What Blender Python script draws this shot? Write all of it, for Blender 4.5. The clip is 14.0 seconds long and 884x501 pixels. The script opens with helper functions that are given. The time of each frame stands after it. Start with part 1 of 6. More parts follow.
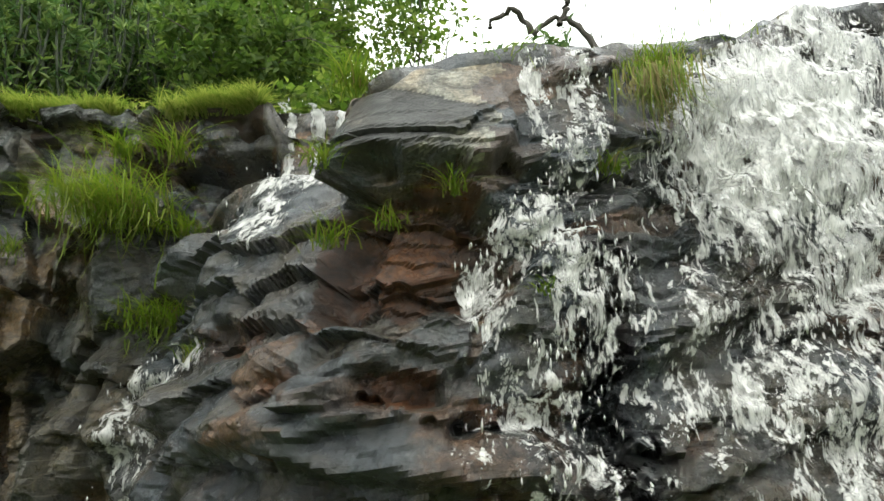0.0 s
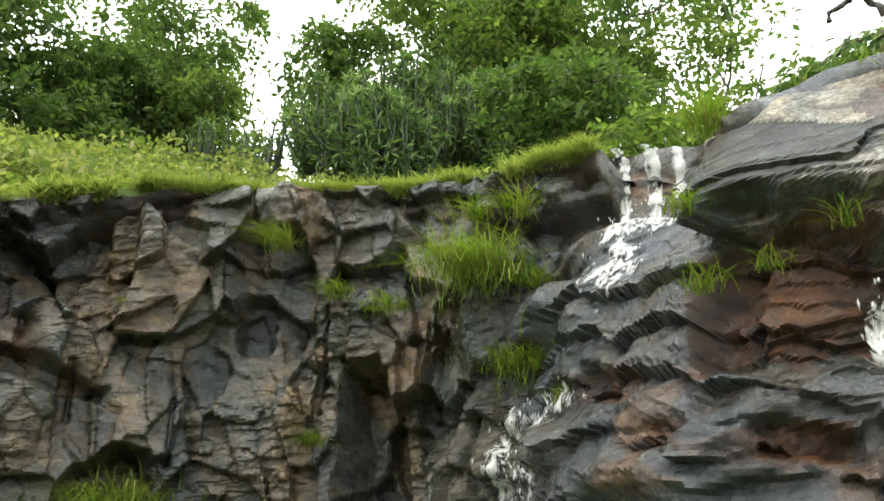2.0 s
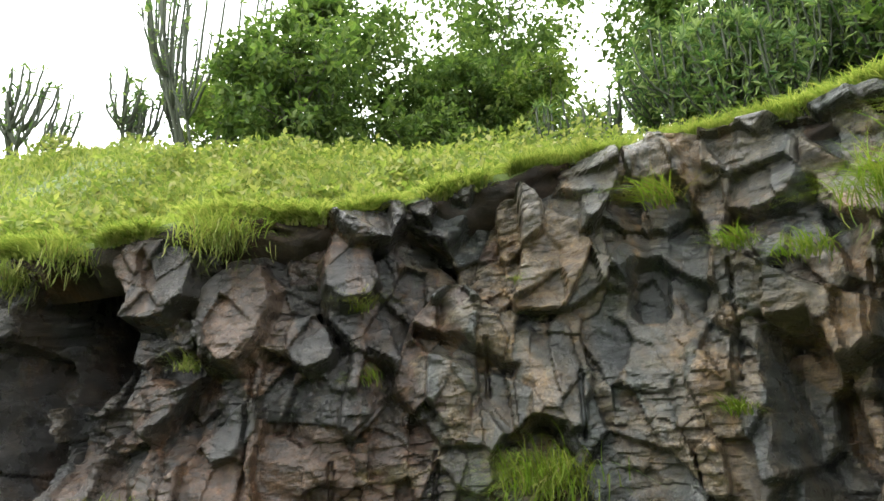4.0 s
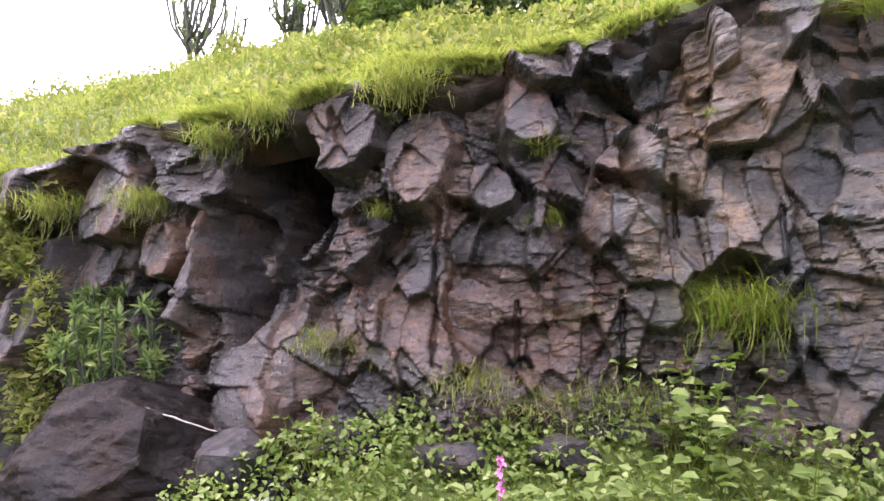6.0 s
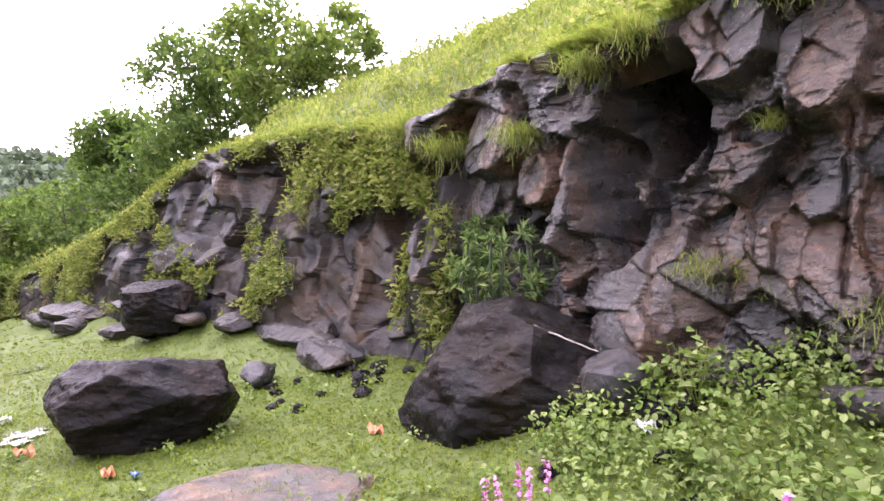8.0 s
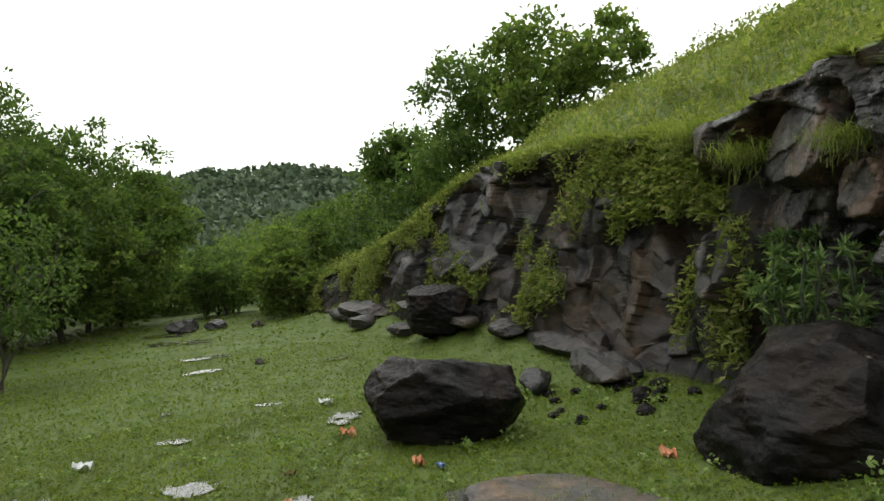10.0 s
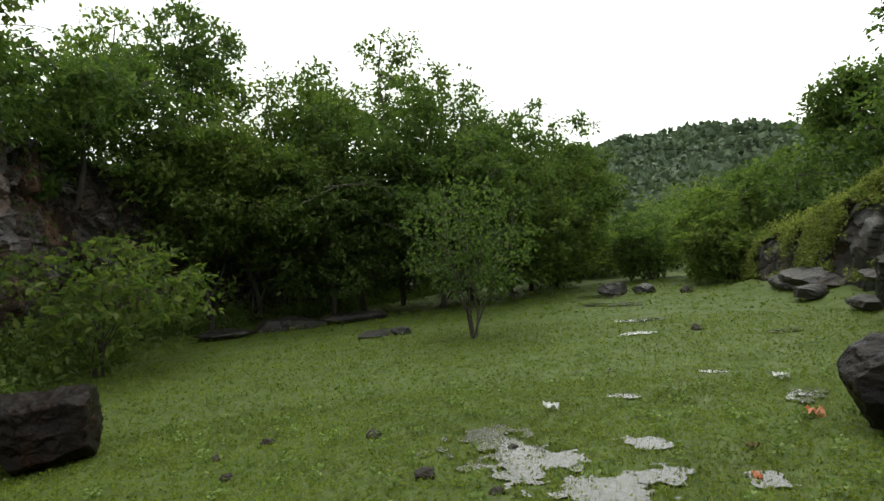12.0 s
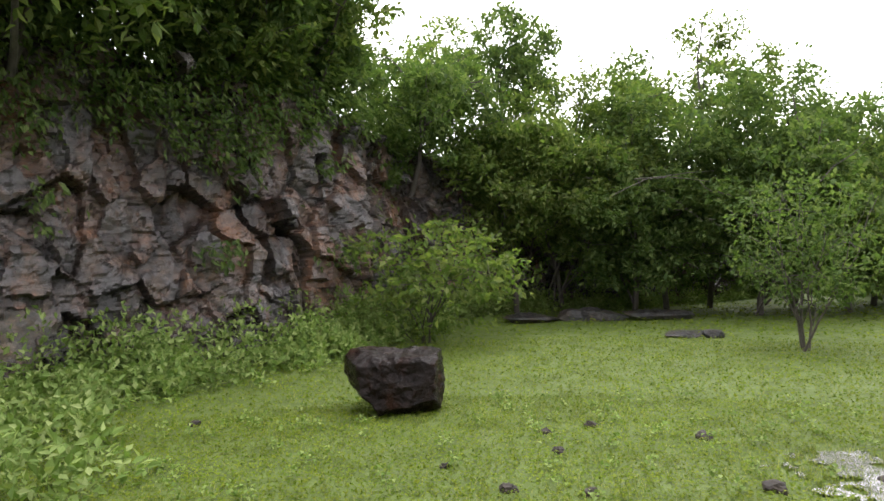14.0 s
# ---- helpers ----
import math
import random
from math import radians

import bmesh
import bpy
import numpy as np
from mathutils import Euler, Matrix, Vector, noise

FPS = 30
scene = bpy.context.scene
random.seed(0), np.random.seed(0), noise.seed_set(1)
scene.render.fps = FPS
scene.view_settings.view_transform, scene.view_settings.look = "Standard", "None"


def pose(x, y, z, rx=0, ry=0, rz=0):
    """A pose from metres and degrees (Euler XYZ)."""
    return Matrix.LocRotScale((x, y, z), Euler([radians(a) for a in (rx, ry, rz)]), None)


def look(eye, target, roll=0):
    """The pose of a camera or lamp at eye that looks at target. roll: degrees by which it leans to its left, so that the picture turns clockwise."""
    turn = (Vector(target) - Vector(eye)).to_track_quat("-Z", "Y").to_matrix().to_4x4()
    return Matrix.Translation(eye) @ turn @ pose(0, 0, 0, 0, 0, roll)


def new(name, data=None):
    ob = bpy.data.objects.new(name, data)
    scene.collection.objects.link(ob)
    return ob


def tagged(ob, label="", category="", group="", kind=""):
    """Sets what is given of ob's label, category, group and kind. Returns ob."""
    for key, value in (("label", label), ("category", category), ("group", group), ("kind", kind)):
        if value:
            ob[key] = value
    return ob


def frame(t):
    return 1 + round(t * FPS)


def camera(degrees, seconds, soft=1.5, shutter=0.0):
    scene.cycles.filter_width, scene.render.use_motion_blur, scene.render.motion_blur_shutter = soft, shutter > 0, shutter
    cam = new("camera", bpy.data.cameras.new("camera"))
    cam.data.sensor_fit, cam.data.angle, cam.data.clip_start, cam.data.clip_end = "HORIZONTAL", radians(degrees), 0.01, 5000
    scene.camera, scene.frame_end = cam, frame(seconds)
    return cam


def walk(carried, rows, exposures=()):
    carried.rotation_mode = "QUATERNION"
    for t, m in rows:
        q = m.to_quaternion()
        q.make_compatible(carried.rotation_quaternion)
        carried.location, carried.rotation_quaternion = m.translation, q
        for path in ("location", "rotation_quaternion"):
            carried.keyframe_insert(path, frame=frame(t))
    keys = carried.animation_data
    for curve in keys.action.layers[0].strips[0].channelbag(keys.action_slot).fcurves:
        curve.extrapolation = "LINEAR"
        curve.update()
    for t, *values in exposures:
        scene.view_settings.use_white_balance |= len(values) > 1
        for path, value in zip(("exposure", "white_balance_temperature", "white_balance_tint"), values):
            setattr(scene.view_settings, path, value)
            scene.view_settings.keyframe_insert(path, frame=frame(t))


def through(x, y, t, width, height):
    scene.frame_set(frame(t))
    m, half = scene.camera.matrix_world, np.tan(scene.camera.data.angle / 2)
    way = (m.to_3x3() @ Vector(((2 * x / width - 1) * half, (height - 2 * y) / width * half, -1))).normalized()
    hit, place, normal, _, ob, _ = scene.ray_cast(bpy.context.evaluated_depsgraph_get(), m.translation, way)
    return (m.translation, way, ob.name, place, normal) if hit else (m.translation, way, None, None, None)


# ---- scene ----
# Camera: eye in metres, then yaw, pitch and roll in degrees.
cam = camera(69.4, 14.0, soft=1.5)
ROWS = [
    (0.0, 0.012, -0.057, 1.775, 0.09, 13.05, -1.20),
    (0.5, 0.020, -0.122, 1.800, 6.63, 15.04, -0.73),
    (1.0, -0.025, -0.157, 1.819, 10.60, 18.01, 0.23),
    (1.5, -0.098, -0.190, 1.831, 19.42, 19.05, 1.20),
    (2.0, -0.153, -0.207, 1.816, 27.95, 16.00, 0.49),
    (2.5, -0.222, -0.186, 1.803, 33.37, 14.24, 0.23),
    (3.0, -0.330, -0.161, 1.801, 38.12, 14.13, 0.29),
    (3.5, -0.442, -0.210, 1.813, 46.87, 12.75, 0.31),
    (4.0, -0.506, -0.181, 1.804, 58.95, 13.78, -1.00),
    (4.2, -0.515, -0.190, 1.793, 63.19, 15.66, -1.42),
    (6.3, -0.679, -0.417, 1.385, 74.96, 3.25, -0.15),
    (6.5, -0.693, -0.438, 1.388, 77.88, 1.47, -0.03),
    (7.0, -0.709, -0.475, 1.363, 89.01, -0.68, -0.45),
    (7.5, -0.709, -0.502, 1.368, 96.66, -1.38, -0.79),
    (7.7, -0.707, -0.523, 1.376, 98.95, -0.88, -0.64),
    (9.8, -0.584, -0.781, 1.453, 121.62, -0.05, -0.30),
    (10.0, -0.542, -0.816, 1.447, 124.20, 0.21, 0.34),
    (10.5, -0.433, -0.892, 1.425, 133.23, -2.19, 1.79),
    (11.0, -0.401, -0.938, 1.414, 142.03, -3.27, 2.05),
    (11.5, -0.344, -0.965, 1.434, 150.63, -2.91, 0.08),
    (12.0, -0.302, -0.941, 1.434, 160.29, -2.63, -1.19),
    (12.5, -0.246, -0.925, 1.441, 165.94, -1.94, -0.80),
    (13.0, -0.138, -0.912, 1.419, 172.66, -2.49, -0.50),
    (13.5, -0.018, -0.906, 1.404, 179.88, -3.15, -0.39),
    (14.0, 0.108, -0.907, 1.386, 185.65, -3.13, 0.93),
]
EXPOSURES = [(0.0, 0.08, 6150, 5), (1.0, 0.12, 6150, 6), (2.5, 0.72, 6100, 8), (4.2, 0.88, 6100, 12), (6.3, 1.25, 5900, 44), (7.7, 1.25, 5900, 44), (9.8, -0.53, 6250, 10), (11.0, -0.68, 6250, 6), (12.5, -0.58, 6280, 6), (14.0, 0.5, 6150, 18)]
walk(cam, [(t, pose(x, y, z, 0, 0, yaw) @ pose(0, 0, 0, 90 + pitch) @ pose(0, 0, 0, 0, 0, roll)) for t, x, y, z, yaw, pitch, roll in ROWS], EXPOSURES)

# World: a bright monsoon overcast.
SUN_ELEVATION, SUN_TURN = 62.0, 200.0
world = bpy.data.worlds.new("overcast_sky")
scene.world = world
world.use_nodes = True
wn, wl = world.node_tree.nodes, world.node_tree.links
wn.clear()
sky = wn.new("ShaderNodeTexSky")
sky.sky_type, sky.sun_disc = "NISHITA", False
sky.sun_elevation, sky.sun_rotation = radians(SUN_ELEVATION), radians(SUN_TURN)
sky.air_density, sky.dust_density = 1.0, 4.0
veil = wn.new("ShaderNodeMix")
veil.data_type = "RGBA"
veil.inputs["Factor"].default_value = 0.86
veil.inputs["B"].default_value = (10.2, 10.0, 9.3, 1)
back = wn.new("ShaderNodeBackground")
back.inputs["Strength"].default_value = 0.27
wout = wn.new("ShaderNodeOutputWorld")
wl.new(sky.outputs["Color"], veil.inputs["A"])
wl.new(veil.outputs["Result"], back.inputs["Color"])
wl.new(back.outputs["Background"], wout.inputs["Surface"])
sun_data = bpy.data.lights.new("sun", "SUN")
sun_data.energy, sun_data.angle, sun_data.color = 1.4, radians(40), (1.0, 0.95, 0.86)
sun = new("sun", sun_data)
sun.matrix_world = look((0, 0, 30), Vector((0, 0, 30)) - Vector((math.sin(radians(SUN_TURN)) * math.cos(radians(SUN_ELEVATION)), math.cos(radians(SUN_TURN)) * math.cos(radians(SUN_ELEVATION)), math.sin(radians(SUN_ELEVATION)))))


# ---- materials ----
class Mat:
    """A node material under construction."""

    def __init__(self, name):
        self.m = bpy.data.materials.new(name)
        self.m.use_nodes = True
        self.t = self.m.node_tree
        self.p = self.t.nodes["Principled BSDF"]
        self.co = self.t.nodes.new("ShaderNodeTexCoord").outputs["Object"]

    def node(self, kind, **sets):
        n = self.t.nodes.new(kind)
        for k, v in sets.items():
            n.inputs[k].default_value = v
        return n

    def link(self, a, b):
        self.t.links.new(a, b)

    def mapped(self, scale=(1, 1, 1), turn=(0, 0, 0)):
        n = self.t.nodes.new("ShaderNodeMapping")
        n.inputs["Scale"].default_value, n.inputs["Rotation"].default_value = scale, [radians(a) for a in turn]
        self.link(self.co, n.inputs["Vector"])
        return n.outputs["Vector"]

    def noise(self, scale, detail=6.0, rough=0.6, at=None, distort=0.0):
        n = self.node("ShaderNodeTexNoise", Scale=scale, Detail=detail, Roughness=rough, Distortion=distort)
        self.link(at or self.co, n.inputs["Vector"])
        return n.outputs["Fac"]

    def cells(self, scale, at=None, feature="F1", out="Distance"):
        n = self.node("ShaderNodeTexVoronoi", Scale=scale)
        n.feature = feature
        self.link(at or self.co, n.inputs["Vector"])
        return n.outputs[out]

    def ramp(self, fac, *stops):
        n = self.t.nodes.new("ShaderNodeValToRGB")
        e = n.color_ramp.elements
        while len(e) < len(stops):
            e.new(0.5)
        for el, (at, c) in zip(e, stops):
            el.position, el.color = at, (*c, 1) if not isinstance(c, (int, float)) else (c, c, c, 1)
        self.link(fac, n.inputs["Fac"])
        return n.outputs["Color"]

    def mix(self, fac, a, b, how="MIX"):
        n = self.t.nodes.new("ShaderNodeMix")
        n.data_type, n.blend_type = "RGBA", how
        for slot, v in (("Factor", fac), ("A", a), ("B", b)):
            if isinstance(v, (int, float)):
                n.inputs[slot].default_value = v if slot == "Factor" else (v, v, v, 1)
            elif isinstance(v, tuple):
                n.inputs[slot].default_value = (*v, 1)
            else:
                self.link(v, n.inputs[slot])
        return n.outputs["Result"]

    def math(self, how, a, b=0.0):
        n = self.t.nodes.new("ShaderNodeMath")
        n.operation = how
        for i, v in enumerate((a, b)):
            if isinstance(v, (int, float)):
                n.inputs[i].default_value = v
            else:
                self.link(v, n.inputs[i])
        return n.outputs[0]

    def bump(self, height, strength=0.5, distance=0.02, after=None):
        n = self.node("ShaderNodeBump", Strength=strength, Distance=distance)
        self.link(height, n.inputs["Height"])
        if after is not None:
            self.link(after, n.inputs["Normal"])
        return n.outputs["Normal"]

    def done(self, colour=None, rough=None, normal=None, **sets):
        for slot, v in (("Base Color", colour), ("Roughness", rough), ("Normal", normal)):
            if v is None:
                continue
            if isinstance(v, (int, float)):
                self.p.inputs[slot].default_value = v
            elif isinstance(v, tuple):
                self.p.inputs[slot].default_value = (*v, 1)
            else:
                self.link(v, self.p.inputs[slot])
        for k, v in sets.items():
            self.p.inputs[k.replace("_", " ")].default_value = v
        return self.m


def rock_mat(name, dark, mid, pale, stain, stain_at=0.56, wet=0.5, tint_scale=0.9, chips=1.0):
    """Weathered basalt: every shard its own tone, mineral stains, dark damp patches, crack lines, wet sheen."""
    k = Mat(name)
    tone = k.t.nodes.new("ShaderNodeAttribute")
    tone.attribute_name = "tone"
    rust = k.t.nodes.new("ShaderNodeAttribute")
    rust.attribute_name = "rust"
    layered = k.mapped((1, 1, 1.7), (14, 9, 0))
    big = k.noise(tint_scale, 5, 0.6, distort=0.6)
    grain = k.noise(70, 5, 0.8)
    fine = k.noise(9, 10, 0.72, layered, 0.7)
    lines = k.math("ABSOLUTE", k.math("SUBTRACT", k.noise(4.2, 5, 0.55, layered, 0.5), 0.5))
    thin = k.math("ABSOLUTE", k.math("SUBTRACT", k.noise(11, 4, 0.6, layered, 0.4), 0.5))
    strata = k.noise(1.0, 7, 0.66, k.mapped((4.5, 4.5, 27), (10, 7, 0)), 0.5)
    body = k.ramp(fine, (0.34, dark), (0.47, mid), (0.56, mid), (0.68, pale))
    body = k.mix(0.85, body, k.ramp(tone.outputs["Fac"], (0.0, 1.0), (0.08, 0.9), (0.3, 0.6), (0.55, 0.95), (0.85, 1.4)), "MULTIPLY")
    own = k.mix(0.9, stain, k.ramp(fine, (0.38, 0.4), (0.62, 1.8)), "MULTIPLY")
    body = k.mix(k.ramp(rust.outputs["Fac"], (0.56, 0.0), (0.66, 0.75)), body, own)
    stains = k.ramp(k.noise(1.9, 8, 0.7, k.mapped((1, 1, 0.45)), 1.3), (stain_at - 0.02, 0.0), (stain_at + 0.06, 1.0))
    body = k.mix(k.math("MULTIPLY", stains, 0.7), body, own)
    body = k.mix(k.ramp(big, (0.5, 0.0), (0.62, 0.6)), body, k.mix(1.0, dark, k.ramp(fine, (0.4, 0.8), (0.6, 2.6)), "MULTIPLY"))
    body = k.mix(0.9, body, k.ramp(grain, (0.38, 0.55), (0.5, 1.0), (0.62, 1.45)), "MULTIPLY")
    body = k.mix(0.4 * chips, body, k.ramp(strata, (0.36, 0.16), (0.46, 0.85), (0.54, 1.1), (0.66, 1.6)), "MULTIPLY")
    body = k.mix(0.28 * chips, body, k.ramp(lines, (0.0, 0.12), (0.012, 1.0)), "MULTIPLY")
    body = k.mix(0.25 * chips, body, k.ramp(thin, (0.0, 0.2), (0.014, 1.0)), "MULTIPLY")
    body = k.mix(1.0, body, k.ramp(k.noise(2.1, 5, 0.6, k.mapped((1, 1, 0.6), (0, 25, 0)), 0.8), (0.4, (0.86, 0.97, 1.05)), (0.5, (1.0, 1.0, 0.96)), (0.6, (1.22, 1.05, 0.8))), "MULTIPLY")
    gloss = k.ramp(k.noise(6, 7, 0.7), (0.4, 0.14 + 0.4 * (1 - wet)), (0.62, 0.42 + 0.4 * (1 - wet)))
    n = k.bump(k.ramp(lines, (0.0, 0.0), (0.02, 1.0)), 0.2 * chips, 0.02)
    n = k.bump(strata, 0.25 * chips, 0.015, n)
    n = k.bump(fine, 0.65, 0.03, n)
    n = k.bump(k.noise(28, 6, 0.7, layered, 0.3), 0.55, 0.012, n)
    n = k.bump(grain, 0.4, 0.005, n)
    return k.done(body, gloss, n, Specular_IOR_Level=0.3 + 0.35 * wet)


def leaf_mat(name, a, b, c, shine=0.4, through=0.25):
    """Leaves: each one its own green, with some light passing through."""
    k = Mat(name)
    isl = k.t.nodes.new("ShaderNodeNewGeometry").outputs["Random Per Island"]
    col = k.ramp(isl, (0.0, a), (0.5, b), (0.92, c))
    patch = k.noise(1.3, 3, 0.6)
    col = k.mix(0.55, col, k.ramp(patch, (0.3, 0.55), (0.7, 1.35)), "MULTIPLY")
    k.done(col, shine + 0.15, Specular_IOR_Level=0.14)
    tr = k.t.nodes.new("ShaderNodeBsdfTranslucent")
    k.link(k.mix(1.0, col, (1.0, 1.15, 0.5), "MULTIPLY"), tr.inputs["Color"])
    mx = k.t.nodes.new("ShaderNodeMixShader")
    mx.inputs["Fac"].default_value = through
    k.link(k.p.outputs["BSDF"], mx.inputs[1])
    k.link(tr.outputs["BSDF"], mx.inputs[2])
    k.link(mx.outputs["Shader"], k.t.nodes["Material Output"].inputs["Surface"])
    return k.m


def bark_mat(name, a, b):
    k = Mat(name)
    f = k.noise(14, 6, 0.65, k.mapped((1, 1, 0.3)))
    return k.done(k.ramp(f, (0.3, a), (0.7, b)), 0.85, k.bump(f, 0.6, 0.02))


M_ROCK = rock_mat("wet_basalt", (0.011, 0.011, 0.01), (0.057, 0.058, 0.049), (0.155, 0.148, 0.118), (0.092, 0.066, 0.038), 0.54, 0.95)
M_ROCK_FALLS = rock_mat("streaming_wet_basalt", (0.02, 0.021, 0.022), (0.066, 0.069, 0.071), (0.145, 0.15, 0.148), (0.085, 0.05, 0.03), 0.57, 1.0, 0.9, 0.2)
M_ROCK_RED = rock_mat("rust_stained_basalt", (0.011, 0.007, 0.005), (0.034, 0.023, 0.016), (0.075, 0.052, 0.034), (0.075, 0.036, 0.018), 0.5, 0.8, 0.9, 0.6)
M_ROCK_DARK = rock_mat("dark_wet_basalt", (0.009, 0.008, 0.007), (0.033, 0.03, 0.026), (0.1, 0.088, 0.07), (0.066, 0.039, 0.024), 0.55, 0.95)
M_ROCK_VALLEY = rock_mat("weathered_basalt", (0.008, 0.007, 0.007), (0.027, 0.024, 0.022), (0.075, 0.067, 0.06), (0.055, 0.038, 0.025), 0.56, 0.5)
M_ROCK_SOUTH = rock_mat("purple_basalt", (0.01, 0.008, 0.008), (0.056, 0.045, 0.042), (0.17, 0.138, 0.127), (0.09, 0.049, 0.033), 0.55, 0.9)
M_BOULDER = rock_mat("dark_boulder_stone", (0.003, 0.003, 0.003), (0.009, 0.0075, 0.007), (0.025, 0.02, 0.018), (0.016, 0.01, 0.007), 0.57, 0.9, 0.9, 0.5)
M_BOULDER_RED = rock_mat("reddish_boulder_stone", (0.003, 0.002, 0.002), (0.009, 0.0055, 0.0045), (0.022, 0.014, 0.012), (0.02, 0.008, 0.005), 0.53, 0.9, 0.9, 0.5)
M_BOULDER_BROWN = rock_mat("brown_boulder_stone", (0.004, 0.0034, 0.003), (0.011, 0.0092, 0.008), (0.03, 0.025, 0.021), (0.018, 0.012, 0.008), 0.57, 0.9, 0.9, 0.5)
for dull in (M_BOULDER, M_BOULDER_RED, M_BOULDER_BROWN):
    dull.node_tree.nodes["Principled BSDF"].inputs["Specular IOR Level"].default_value = 0.13
M_BLOCK = rock_mat("pale_stained_rock", (0.022, 0.02, 0.018), (0.06, 0.054, 0.046), (0.2, 0.175, 0.135), (0.3, 0.26, 0.2), 0.53, 0.6)
M_SLAB = rock_mat("slab_stone", (0.035, 0.032, 0.03), (0.085, 0.074, 0.065), (0.16, 0.135, 0.11), (0.11, 0.075, 0.05), 0.5, 0.5)
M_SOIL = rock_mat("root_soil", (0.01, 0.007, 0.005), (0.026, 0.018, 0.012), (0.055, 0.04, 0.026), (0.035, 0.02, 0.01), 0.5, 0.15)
M_GRASS = leaf_mat("bright_grass", (0.13, 0.175, 0.045), (0.215, 0.253, 0.075), (0.335, 0.325, 0.132), 0.45, 0.5)
M_TUFT = leaf_mat("tuft_grass", (0.1, 0.165, 0.018), (0.165, 0.23, 0.03), (0.25, 0.27, 0.06), 0.4, 0.45)
M_STRAW = leaf_mat("dry_grass", (0.16, 0.13, 0.055), (0.23, 0.19, 0.085), (0.16, 0.17, 0.055), 0.6, 0.3)
M_LAWN = leaf_mat("meadow_leaves", (0.075, 0.125, 0.008), (0.13, 0.18, 0.012), (0.18, 0.215, 0.02), 0.5, 0.42)
M_HERB = leaf_mat("herb_leaves", (0.12, 0.19, 0.045), (0.18, 0.255, 0.07), (0.28, 0.34, 0.13), 0.45, 0.4)
M_LEAF = leaf_mat("tree_leaves", (0.06, 0.1, 0.03), (0.095, 0.145, 0.045), (0.155, 0.2, 0.07), 0.4, 0.58)
M_LEAF_DARK = leaf_mat("dark_leaves", (0.045, 0.08, 0.034), (0.07, 0.115, 0.046), (0.115, 0.16, 0.066), 0.4, 0.4)
M_LEAF_YELLOW = leaf_mat("yellow_green_leaves", (0.085, 0.135, 0.033), (0.13, 0.18, 0.05), (0.2, 0.235, 0.08), 0.4, 0.62)
M_SPURGE = leaf_mat("spurge_leaves", (0.06, 0.12, 0.04), (0.13, 0.2, 0.07), (0.27, 0.34, 0.13), 0.4, 0.35)
# Distance haze is put into the colour: greens paler and bluer than near leaves.
M_HILL_HAZE = leaf_mat("far_woods", (0.07, 0.1, 0.066), (0.095, 0.128, 0.08), (0.125, 0.16, 0.1), 0.6, 0.1)
M_BARK = bark_mat("grey_bark", (0.03, 0.025, 0.02), (0.1, 0.088, 0.072))
M_STEM = bark_mat("spurge_stem", (0.03, 0.042, 0.024), (0.085, 0.095, 0.062))


def ground_mat():
    """Wet soil under the meadow plants, mossy and dark."""
    k = Mat("meadow_soil")
    f = k.noise(3.0, 7, 0.65)
    g = k.noise(40, 6, 0.7)
    col = k.ramp(f, (0.3, (0.055, 0.086, 0.01)), (0.55, (0.08, 0.12, 0.013)), (0.75, (0.06, 0.08, 0.016)))
    col = k.mix(0.6, col, k.ramp(g, (0.3, 0.4), (0.7, 1.3)), "MULTIPLY")
    return k.done(col, k.ramp(f, (0.4, 0.9), (0.7, 0.6)), k.bump(g, 0.5, 0.015))


M_GROUND = ground_mat()


def water_mat():
    """Silty shallow rainwater with a mirror-like skin."""
    k = Mat("shallow_water")
    f = k.noise(26, 3, 0.55, k.mapped((1, 2.2, 1), (0, 0, 35)))
    return k.done((0.07, 0.07, 0.06), 0.03, k.bump(f, 0.9, 0.014), Specular_IOR_Level=0.9, Coat_Weight=1.0, Coat_Roughness=0.02)


M_WATER = water_mat()


